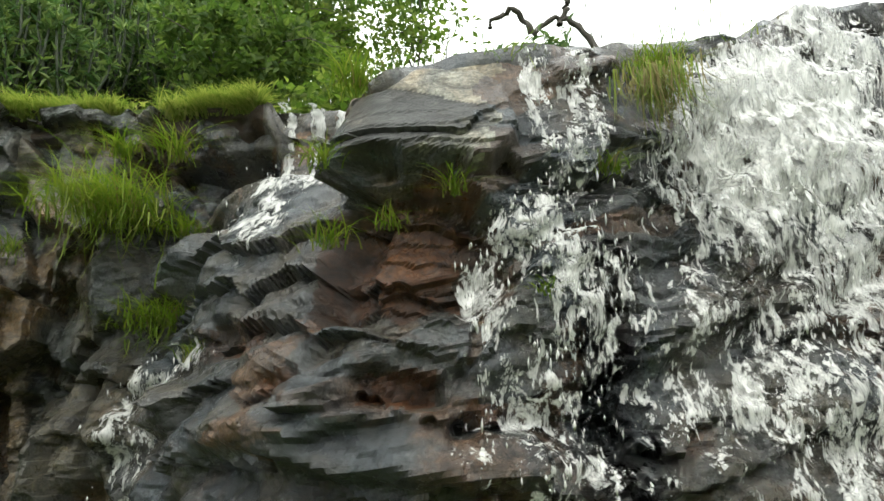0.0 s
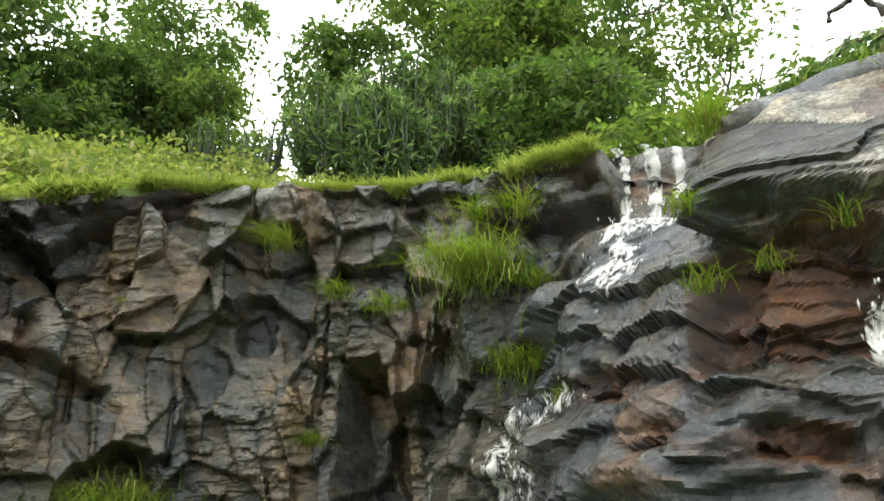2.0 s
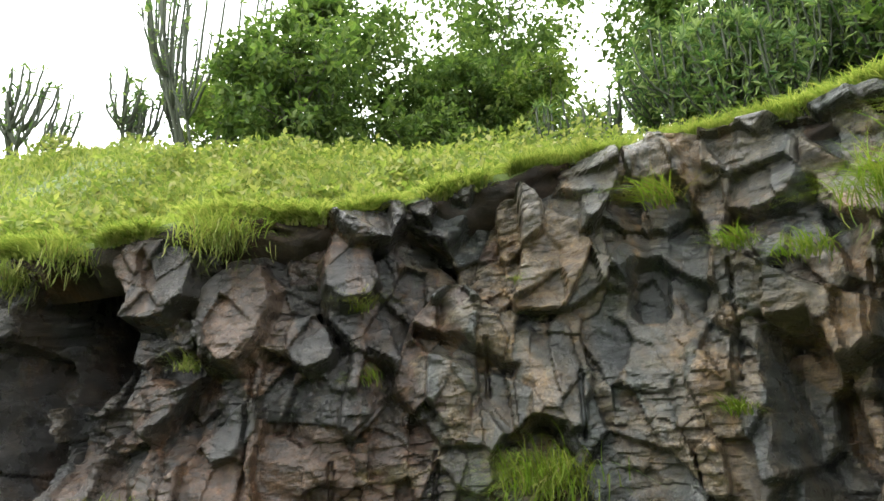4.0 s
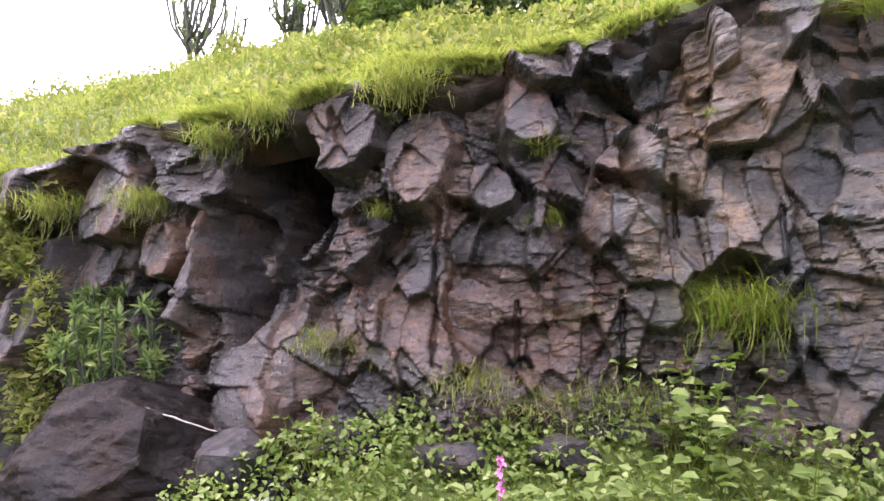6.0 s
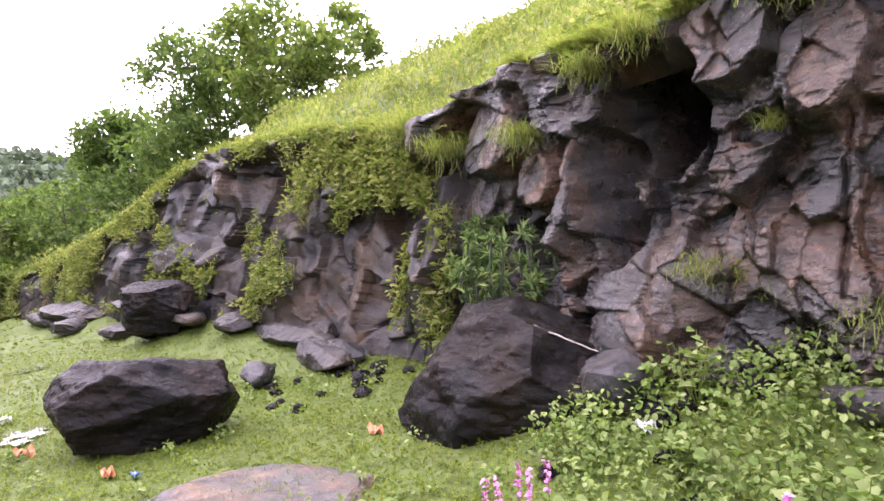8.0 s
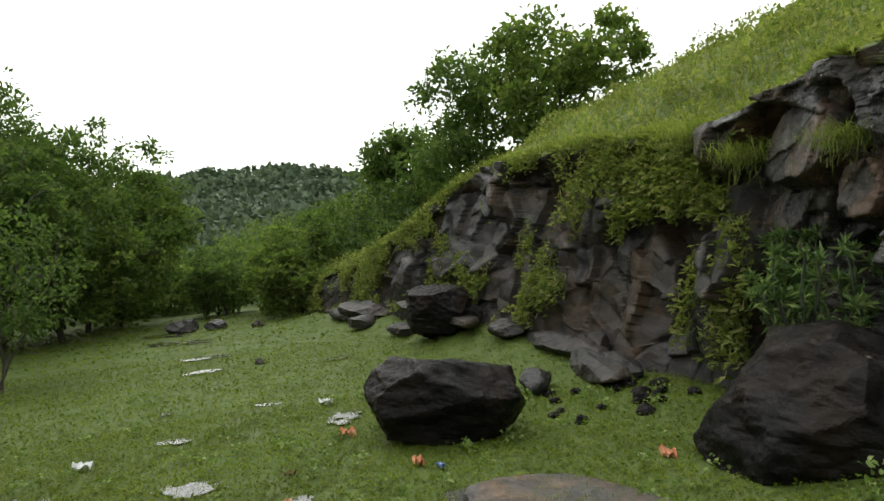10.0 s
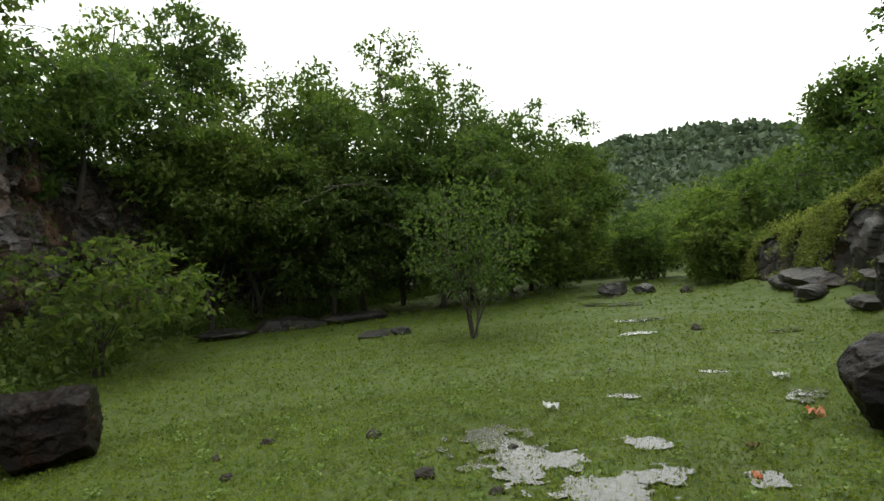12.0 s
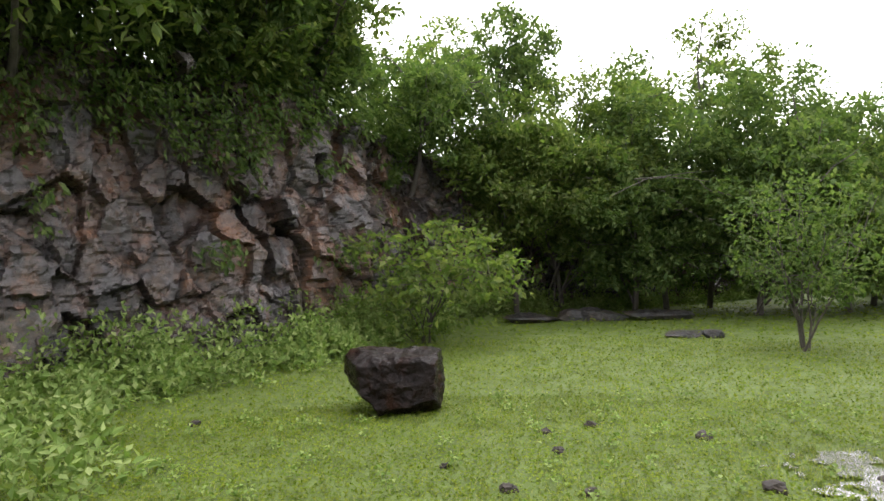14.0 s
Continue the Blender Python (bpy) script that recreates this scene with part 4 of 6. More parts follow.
    part("crown", mesh("crown", v, f, mat or M_LEAF), ob)
    return ob


def stone(seed, size, planes=14, rough=0.036, detail=4, faces=(), cut=0.72):
    """An angular boulder: a ball cut by planes, then chipped."""
    rng = np.random.default_rng(seed)
    bm = bmesh.new()
    bmesh.ops.create_icosphere(bm, subdivisions=detail, radius=1.0)
    v = np.array([x.co[:] for x in bm.verts])
    f = np.array([[x.index for x in t.verts] for t in bm.faces])
    bm.free()
    nrm = rng.normal(0, 1, (planes, 3))
    nrm /= np.linalg.norm(nrm, axis=1, keepdims=True)
    dist = rng.uniform(cut, 1.0, planes)
    if len(faces):
        own = np.array([a[:3] for a in faces], float)
        own /= np.linalg.norm(own, axis=1, keepdims=True)
        nrm, dist = np.concatenate([own, nrm[: planes - len(faces)]]), np.concatenate([[a[3] for a in faces], rng.uniform(0.86, 1.05, max(0, planes - len(faces)))])
    c = np.maximum(v @ nrm.T, 1e-3)
    r = np.minimum((dist / c).min(1), 1.12)
    v = v * r[:, None] * np.array(size)
    step = max(size)
    d = step * (2.4 * rough * facets(v / (0.6 * step), seed + 1) + 1.9 * rough * facets(v / (0.27 * step), seed + 2) + 1.0 * rough * facets(v / (0.11 * step), seed + 3) + 0.4 * rough * facets(v / (0.045 * step), seed + 4))
    return v + v / np.linalg.norm(v, axis=1, keepdims=True) * d[:, None], f


# ---- bank and meadow grass ----
def scatter_bank(count, s_from, s_to, back_from, back_to, rng, power=1.0):
    s = rng.uniform(s_from, s_to, count)
    b = back_from + (back_to - back_from) * rng.random(count) ** power
    return north_bank(s, b)


def build_bank_grass():
    rng = np.random.default_rng(41)
    lots = [
        blades(scatter_bank(22000, 8.4, 19.8, 0.0, 1.3, rng), 0.1, 0.005, rng, 0.8),
        blades(scatter_bank(20000, 8.2, 20.5, 0.5, 6.5, rng, 1.2), 0.12, 0.009, rng, 0.8),
        blades(scatter_bank(12000, 19.5, 26.0, 0.0, 7.0, rng), 0.22, 0.014, rng, 0.8),
        blades(scatter_bank(6000, 1.5, 6.4, 0.02, 1.0, rng), 0.06, 0.004, rng, 0.8),
    ]
    # grass that hangs over the edge
    for count, s0, s1, long in ((11000, 8.3, 13.2, 0.15), (11000, 13.0, 20.0, 0.15), (6000, 19.5, 26.0, 0.25)):
        s = rng.uniform(s0, s1, count)
        s = s[soft_noise(np.stack([s * 3.1, 0 * s, 0 * s], 1), 91) + soft_noise(np.stack([s * 9.0, 0 * s, 0 * s], 1), 92) * 0.5 > rng.uniform(-0.5, 0.5, count)]
        w = spline(BACK, s)
        at = north_bank(s, np.zeros(len(s)))
        out = -w[:, :2] / np.linalg.norm(w[:, :2], axis=1, keepdims=True)
        at[:, :2] += out * rng.uniform(-0.1, 0.07, len(s))[:, None]
        at[:, 2] += rng.uniform(-0.06, 0.03, len(s))
        lots.append(blades(at, long, 0.006 if s1 < 20 else 0.011, rng, 1.25, 3, toward=np.arctan2(out[:, 1], out[:, 0])))
    v, f = joined(lots)
    thing("bank_grass", "thick bright green grass on the bank above the cliff", "grass", kind="stuff", me=mesh("bank_grass", v, f, M_GRASS))
    at = scatter_bank(150000, 8.4, 26.0, 0.0, 7.0, rng, 1.3)
    clump = np.clip(soft_noise(at * (1.7, 1.7, 0), 88) + 0.7 * soft_noise(at * (4.5, 4.5, 0), 89), 0, 1) * smooth01((-3.4 - at[:, 0]) / 1.6)
    keep = rng.random(len(at)) < 0.16 + 0.8 * clump
    at, clump = at[keep], clump[keep]
    at[:, 2] += rng.random(len(at)) ** 0.7 * (0.08 + 0.3 * clump)
    v, f = leaves(at, rng.normal(0, 0.5, (len(at), 3)) + (0, 0, 0.4), 0.075, rng, 0.1, 0.6)
    thing("bank_herbs", "low leafy herbs mixed in the bank grass", "herbs", kind="stuff", me=mesh("bank_herbs", v, f, M_GRASS))


build_bank_grass()

def build_puddles():
    for k, (px, py, rx, ry, turn) in enumerate(PUDDLES):
        r = 1.8 * max(rx, ry) + 0.15
        n = int(max(24, min(170, r * 2 / 0.013)))
        g = np.linspace(-r, r, n)
        x, y = (a.ravel() for a in np.meshgrid(px + g, py + g, indexing="ij"))
        w = wetness(x, y, [(px, py, rx, ry, turn)])
        f = grid_faces(n, n)
        own = ((x - px) / r) ** 2 + ((y - py) / r) ** 2 < 1
        f = f[(w[f] > -0.02).all(1) & own[f].all(1)]
        if not len(f):
            continue
        # thin water trickling down the slope in level ripples
        cx, cy = x[f], y[f]
        cz = np.repeat(plain(cx.mean(1), cy.mean(1))[:, None] + 0.005 + 0.002 * (k % 4), 4, 1)
        thing("puddle", "shallow puddle of clear rainwater among meadow plants", "puddle", "puddles", "structure", me=mesh("puddle", np.stack([cx, cy, cz], 2).reshape(-1, 3), np.arange(f.size).reshape(-1, 4), M_WATER))


build_puddles()


def build_meadow():
    rng = np.random.default_rng(43)
    spots = []
    for count, r0, r1 in ((130000, 2.2, 7.0), (70000, 7.0, 12.0), (36000, 12.0, 20.0)):
        yaw = np.radians(rng.uniform(38, 236, count))
        r = np.sqrt(rng.uniform(r0**2, r1**2, count))
        x, y = -0.4 - r * np.sin(yaw), -0.9 + r * np.cos(yaw)
        dry = (wetness(x, y) < rng.uniform(-0.15, 0.4, count)) | (rng.random(count) < 0.2)
        spots.append(np.stack([x, y, ground_z(x, y)], 1)[dry])
    near, middle, far = spots
    lots = []
    for at, size in ((near, 0.026), (middle, 0.038), (far, 0.065)):
        up = at + np.stack([0 * at[:, 0], 0 * at[:, 0], rng.uniform(0.0, size * 1.3, len(at))], 1)
        lots.append(leaves(up, rng.normal(0, 0.7, at.shape) * (1, 1, 0.25) + (0, 0, 0.12), size, rng, 0.0, 0.75, 0.25))
    v, f = joined(lots)
    thing("meadow_plants", "low creeping leafy plants covering the wet meadow", "meadow", kind="stuff", me=mesh("meadow_plants", v, f, M_LAWN))
    lush = 0.35 + 0.65 * smooth01(0.5 + 0.8 * soft_noise(near * (1.3, 1.3, 0), 66) + 0.4 * soft_noise(near * (4, 4, 0), 67))
    pick = near[rng.random(len(near)) < 0.8 * lush]
    wet = near[(wetness(near[:, 0], near[:, 1]) > -0.15) & (rng.random(len(near)) < 0.9)]
    v, f = joined([blades(wet, 0.085, 0.0028, rng, 0.6), blades(pick, 0.05, 0.003, rng, 0.8), blades(middle[rng.random(len(middle)) < 0.5], 0.06, 0.005, rng, 0.7, 1)])
    spots = near[rng.choice(len(near), 420, replace=False)]
    at = np.repeat(spots, 16, 0) + rng.normal(0, 1, (420 * 16, 3)) * (0.035, 0.035, 0)
    at[:, 2] += rng.uniform(0.02, 0.1, len(at))
    thing("meadow_herbs", "small broad-leaved herbs standing out of the meadow", "herbs", kind="stuff", me=mesh("meadow_herbs", *ovate(at, rng.normal(0, 0.7, at.shape) + (0, 0, 0.4), 0.036, rng), M_HERB))
    thing("meadow_grass", "short grass blades between the meadow plants", "grass", kind="stuff", me=mesh("meadow_grass", v, f, M_GRASS))


build_meadow()


# ---- boulders ----
def boulder(label, at, size, seed, turn=0.0, mat=None, planes=14, detail=5, tip=(0, 0), sink=0.15, cut=0.72, name="boulder", group="boulders on the meadow", faces=()):
    v, f = stone(seed, size, planes, 0.027 if max(size) > 0.5 else 0.03, detail=6 if max(size) > 0.5 else detail, cut=cut, faces=faces)
    v[:, 2] -= v[:, 2].min() + sink * size[2]
    ob = thing(name, label, "boulder", group, me=mesh(name, v, f, mat or M_BOULDER))
    ob.matrix_basis = pose(*at, tip[0], tip[1], turn)
    return ob


def on_ground(x, y, up=0.0):
    return (x, y, float(ground_z(x, y)) + up)


boulder("huge dark basalt boulder below the spurge bush", (-5.22, -0.93, 0.0), (0.66, 0.84, 0.62), 3, 0, M_BOULDER_BROWN, planes=16, faces=[(0.0, -0.9, 0.42, 0.84), (0.1, -0.35, 0.93, 0.93), (0.12, 0.45, 0.88, 0.8), (0, 1, 0.1, 0.93), (1, 0.1, -0.12, 0.86), (0.78, -0.35, 0.5, 0.84), (0.7, 0.5, 0.45, 0.84), (0, 0, -1, 0.7), (-1, 0, 0.2, 0.9)])
boulder("dark angular rock leaning on the huge boulder", (-4.86, -0.42, -0.12), (0.32, 0.28, 0.4), 5, 20, M_BOULDER_BROWN, planes=14, sink=0.2, faces=[(0.3, 0.6, 0.75, 0.8), (1, 0.2, 0.1, 0.8), (0, 1, 0.1, 0.8), (0.4, -0.2, 0.9, 0.85)])
boulder("large dark wet boulder resting on the meadow", on_ground(-4.85, -3.72), (0.44, 0.69, 0.44), 8, 32, planes=18, sink=0.06, faces=[(-0.1, 0.1, 1, 0.66), (0.45, 0.35, 0.8, 0.72), (0.2, -0.6, 0.75, 0.8), (0.35, 1, -0.55, 0.78), (0.9, 0.1, -0.5, 0.68), (1, -0.2, 0.25, 0.8), (0.1, -1, -0.3, 0.8), (0.2, -0.8, 0.45, 0.84), (0, 0.9, 0.4, 0.88), (0, 0, -1, 0.62)])
boulder("dark boulder at the far side of the meadow", on_ground(-9.1, -6.75), (0.5, 0.54, 0.46), 15, 30, planes=14, sink=0.05, faces=[(0.2, -0.1, 1, 0.72), (1, 0, -0.35, 0.75), (0, 1, -0.3, 0.8), (0.2, -1, -0.1, 0.8), (0.7, 0.5, 0.5, 0.85)])
boulder("tan weathered rock outcrop at the foot of the shaded cliff", (6.0, -7.9, -0.75), (0.5, 0.55, 0.8), 31, 20, M_SLAB, planes=16, group="", name="outcrop", cut=0.6)
boulder("small blocky reddish-black boulder on the grass", on_ground(1.16, -7.15), (0.6, 0.42, 0.34), 22, 6, M_BOULDER_RED, planes=14, faces=[(0.05, 0, 1, 0.7), (0, 1, 0.1, 0.7), (1, 0.3, 0.0, 0.76), (-1, 0.1, 0.05, 0.72), (0.6, 0.2, 0.75, 0.84), (0, -1, 0, 0.7), (0.9, 0.2, -0.5, 0.76), (0.1, 0.7, 0.6, 0.84)])

# ---- trees ----
BANK_SPOTS = np.concatenate([north_bank(np.full(60, k), np.linspace(0, 20, 60)) for k in np.linspace(0, len(RIM) - 1, 180)])


def bank_z(x, y):
    """Height of the grassy bank under a place."""
    return BANK_SPOTS[((BANK_SPOTS[:, 0] - x) ** 2 + (BANK_SPOTS[:, 1] - y) ** 2).argmin(), 2]


for k, (x, y, top, r, mat, n, leaf, bare) in enumerate([(-5.65, 10.4, 12.8, 2.7, M_LEAF_YELLOW, 11000, 0.15, 0.2), (-2.1, 9.6, 10.8, 2.0, M_LEAF, 4300, 0.13, 0.15), (-0.6, 9.3, 9.2, 1.2, M_LEAF, 2200, 0.12, 0.1), (-2.5, 7.6, 6.6, 1.5, M_LEAF, 7000, 0.11, 0.02), (-10.7, 7.3, 9.2, 1.7, M_LEAF_DARK, 7000, 0.14, 0.1),
                                                          (-11.6, 7.8, 12.6, 2.2, M_LEAF, 7000, 0.15, 0.3), (-11.4, 4.2, 10.0, 1.6, M_LEAF_DARK, 8000, 0.13, 0.1), (-10.6, 5.9, 8.7, 1.3, M_LEAF, 6000, 0.12, 0.02), (-3.9, 9.4, 9.8, 1.9, M_LEAF, 6000, 0.13, 0.05),
                                                          (-15.2, -9.4, 6.9, 2.0, M_LEAF, 8000, 0.15, 0.05), (-14.3, -6.8, 7.2, 1.8, M_LEAF, 8000, 0.15, 0.05), (-1.0, 6.4, 5.2, 1.0, M_LEAF_YELLOW, 4000, 0.11, 0.02), (-9.6, 7.6, 8.6, 1.4, M_LEAF, 6000, 0.12, 0.02),
                                                          (-17.0, -12.5, 5.6, 2.2, M_LEAF, 8000, 0.17, 0.05), (-12.6, 2.2, 8.6, 1.2, M_LEAF, 4000, 0.13, 0.05), (-0.2, 7.6, 6.0, 1.0, M_LEAF, 3500, 0.11, 0.05), (-9.9, 3.0, 8.2, 1.5, M_LEAF_DARK, 7000, 0.13, 0.0), (-9.3, 4.9, 6.6, 0.9, M_LEAF, 3000, 0.12, 0.0), (-2.9, 9.7, 9.6, 1.6, M_LEAF_YELLOW, 3600, 0.14, 0.0), (-7.2, 9.0, 9.8, 1.5, M_LEAF_DARK, 7000, 0.13, 0.0), (-4.6, 10.2, 10.2, 1.5, M_LEAF_DARK, 6000, 0.13, 0.0)]):
    z = bank_z(x, y)
    mat = M_LEAF if mat is M_LEAF_DARK else M_LEAF_YELLOW if k % 2 == 0 else mat
    tree("tree", "leafy tree standing on the grassy bank", (x, y, z - 0.1), max(1.5, top - z), r, 100 + k, leaf=leaf * 1.12, count=int(n * 1.25), mat=mat, bare=bare, group="trees above the cliff", clump=0.33)
for k, (x, y, z, top, r, n) in enumerate([(5.9, -9.9, 3.3, 6.2, 2.0, 9000), (4.9, -12.7, 3.1, 5.4, 2.0, 9000), (2.3, -19.8, 3.2, 7.7, 1.1, 3500), (0.3, -18.9, 2.8, 7.0, 1.3, 5000), (-1.35, -17.8, -0.9, 4.8, 1.9, 11000), (-4.0, -17.6, -0.9, 5.6, 2.0, 13000), (-5.4, -18.6, -0.9, 7.3, 1.2, 5000),
                                         (-7.2, -17.6, -0.9, 5.3, 2.2, 14000), (-2.2, -19.9, 0.0, 5.6, 2.3, 11000), (-9.2, -18.3, -0.9, 4.8, 2.3, 14000), (-10.6, -18.9, -1.0, 3.6, 1.6, 8000), (2.6, -16.0, 1.6, 5.3, 1.8, 10000), (-0.2, -16.9, -0.9, 3.8, 1.7, 10000), (-5.8, -16.6, -0.9, 3.9, 1.8, 10000), (-8.2, -16.9, -0.9, 3.4, 1.8, 9000), (-3.0, -17.0, -0.9, 3.3, 1.6, 8000), (7.2, -7.3, 3.4, 7.0, 1.9, 9000), (5.8, -9.4, 3.2, 6.6, 1.8, 9000), (4.7, -11.2, 3.0, 6.2, 1.7, 9000), (3.9, -13.2, 3.0, 6.4, 1.6, 8000), (3.7, -12.2, 3.0, 7.6, 1.7, 9000), (4.7, -10.7, 3.1, 7.4, 1.6, 8000)]):
    tree("tree", "dense leafy tree in the shaded wood", (x, y, z), top - z, r * (1.25 if y < -14 else 1.0), 200 + k, leaf=0.15, count=int(n * 1.4), mat=(M_LEAF_YELLOW, M_LEAF, M_LEAF_YELLOW, M_LEAF)[k % 4], bare=0.1, group="trees of the south wood", clump=0.3, trunk=0.08)
for k, (x, y, top, r) in enumerate([(-14.1, -15.5, 2.3, 1.5), (-15.5, -14.0, 3.3, 1.6), (-16.2, -21.5, 1.6, 1.9), (-12.9, -14.2, 1.4, 1.0), (-18.5, -18.5, 3.0, 2.2), (-20.0, -23.0, 2.4, 2.4), (-13.6, -21.0, 0.9, 1.3), (-14.8, -24.5, 1.6, 2.0), (-17.0, -28.0, 1.6, 2.4), (-22.0, -19.0, 4.0, 2.6), (-12.2, -24.0, 1.6, 1.9), (-13.4, -17.6, 1.2, 1.2), (-24.0, -28.0, 3.4, 3.0), (-12.0, -21.5, 1.4, 1.4)]):
    z = float(plain(x, y))
    tree("bush", "rounded leafy bush on the valley side", (x, y, z), top - z, r, 260 + k, leaf=0.17, count=3800, mat=M_LEAF_YELLOW if k % 3 == 0 else M_LEAF, bare=0.0, group="bushes of the valley", clump=0.34)
tree("sapling", "thin young tree growing alone on the meadow", on_ground(-4.45, -11.05), 2.65, 1.1, 301, leaf=0.09, count=2900, mat=M_LEAF, stems=5, trunk=0.022, bare=0.28, clump=0.3)
tree("shrub", "leafy shrub at the foot of the shaded cliff", on_ground(1.45, -12.4), 2.2, 1.6, 302, leaf=0.15, count=2500, mat=M_LEAF_YELLOW, stems=3, trunk=0.03, bare=0.12, squash=0.4)
tree("tree", "overhanging tree with drooping bright leaves at the cliff edge", (6.2, -8.3, 3.3), 2.4, 2.2, 303, leaf=0.2, count=8000, mat=M_LEAF_YELLOW, stems=3, trunk=0.05, bare=0.0, clump=0.36)


# ---- candelabra spurge ----
def spurge(label, at, height, radius, seed, stems=8, arms=5, leaf=0.1, per_tip=14, along=6, thick=0.022, group="candelabra spurges", name="spurge"):
    """Upright fleshy stems that fork and curve upwards, with tufts of narrow leaves at the tips."""
    rng = np.random.default_rng(seed)
    wood, spots, ways = [], [], []
    for k in range(stems):
        turn, reach = rng.uniform(0, 6.28), radius * math.sqrt(rng.random()) * 0.6
        fork = np.array([reach * math.cos(turn), reach * math.sin(turn), height * rng.uniform(0.15, 0.45)])
        root = np.array([fork[0] * 0.3, fork[1] * 0.3, -0.1])
        trunk = limb(root, fork, rng, 0.1, 5)
        wood.append(tube(trunk, np.linspace(thick * 1.3, thick * 1.0, 5), 6))
        for j in range(arms):
            a2 = turn + rng.uniform(-1.9, 1.9)
            wide = radius * rng.uniform(0.15, 0.6)
            top = np.array([fork[0] + wide * math.cos(a2), fork[1] + wide * math.sin(a2), height * rng.uniform(0.55, 1.0)])
            top[2] = max(top[2], fork[2] + 0.15 * height)
            bend = np.array([top[0] * 0.85 + fork[0] * 0.15, top[1] * 0.85 + fork[1] * 0.15, fork[2] + (top[2] - fork[2]) * 0.25])
            f = np.linspace(0, 1, 8)[:, None]
            arm = (1 - f) ** 2 * fork + 2 * f * (1 - f) * bend + f**2 * top + rng.normal(0, 0.008, (8, 3))
            wood.append(tube(arm, thick * np.linspace(1.1, 0.7, 8), 6))
            n = per_tip
            w = rng.normal(0, 0.8, (n, 3)) + (0, 0, 0.9)
            spots.append(np.repeat(arm[-1:], n, 0) - (0, 0, 0.02) + rng.normal(0, 0.015, (n, 3)))
            ways.append(w)
            if along:
                i = rng.integers(1, 8, along)
                spots.append(arm[i] + rng.normal(0, 0.01, (along, 3)))
                ways.append(rng.normal(0, 1, (along, 3)) + (0, 0, 0.5))
    ob = thing(name, label, "spurge", group, at=at)
    tagged(part("stalk", mesh("stalk", *joined(wood), M_STEM, True), ob), kind="stuff")
    at2, way = np.concatenate(spots), np.concatenate(ways)
    tagged(part("foliage", mesh("foliage", *leaves(at2, way, leaf, rng, 0.0, 0.27), M_SPURGE), ob, "narrow fleshy green leaves"), kind="stuff")
    return ob


spurge("bushy green spurge growing against the cliff behind the boulder", (-6.1, -1.0, 0.5), 1.12, 0.72, 401, 30, 5, 0.1, 26, 36, 0.012, name="spurge_bush")
for k, (x, y, h, r, st, leafy) in enumerate([(-5.5, 6.6, 1.9, 0.9, 16, 10), (-4.9, 7.2, 2.3, 1.0, 20, 10), (-4.1, 7.6, 2.4, 1.0, 20, 10), (-3.4, 7.6, 2.0, 0.9, 16, 10), (-6.9, 6.5, 1.4, 0.5, 5, 1), (-10.9, 1.5, 3.8, 1.3, 9, 2), (-12.5, -1.1, 1.7, 0.9, 8, 1), (-11.5, 0.4, 1.5, 0.6, 6, 2), (-8.2, 6.9, 1.5, 0.6, 7, 3), (-10.4, 3.0, 2.2, 0.9, 9, 5), (-4.5, 6.4, 1.5, 0.8, 14, 10)]):
    spurge("tall leafy candelabra spurge on the bank" if leafy > 4 else "tall half-bare candelabra spurge on the bank", (x, y, bank_z(x, y) - 0.1), h, r, 410 + k, st, 6 if leafy > 4 else 5, 0.15, 16 if leafy > 4 else 6, leafy * 3, 0.017 if leafy > 4 else 0.024)


def build_fallen_spurge():
    """A toppled spurge whose thick bare arms arch against the sky."""
    rng = np.random.default_rng(431)
    base = np.array([1.35, 4.3, 4.05])
    arcs = [((0, 0, 0), (-0.25, 0, 0.55), (-0.85, 0.1, 0.38)), ((-0.1, 0, 0.16), (-0.3, 0, 0.95), (-0.62, 0.05, 0.55)), ((-0.62, 0.05, 0.55), (-0.75, 0, 0.95), (-0.95, 0, 0.6)), ((-0.42, 0.02, 0.62), (-0.3, 0, 0.85), (-0.36, 0, 0.95)), ((-0.5, 0, 0.3), (-0.9, 0, 0.5), (-1.25, 0.1, 0.02)), ((-0.4, 0, 0.28), (-0.8, 0.1, 0.3), (-1.05, 0.1, 0.0))]
    wood = []
    f = np.linspace(0, 1, 14)[:, None]
    for a, b, c in arcs:
        a, b, c = (np.array(k, float) for k in (a, b, c))
        arm = (1 - f) ** 2 * a + 2 * f * (1 - f) * b + f**2 * c + rng.normal(0, 0.012, (14, 3))
        wood.append(tube(arm, 0.027 * np.linspace(1, 0.7, 14) * rng.uniform(0.85, 1.15, 14), 6))
    ob = thing("fallen_spurge", "toppled spurge with bare arching arms and trailing leaves", "spurge", at=base)
    for arm in wood:
        part("arm", mesh("arm", arm[0] * (1, 1, 0.8), arm[1], M_BARK, True), ob)
    n = 900
    t = rng.random(n)
    at = np.stack([-0.35 - 0.95 * t, rng.normal(0.05, 0.12, n), (0.42 - 0.4 * t) * rng.random(n) ** 0.6 + 0.02], 1)
    part("foliage", mesh("foliage", *leaves(at, np.tile((-0.8, 0, -0.4), (n, 1)), 0.11, rng, 0.3, 0.3), M_SPURGE), ob)


build_fallen_spurge()


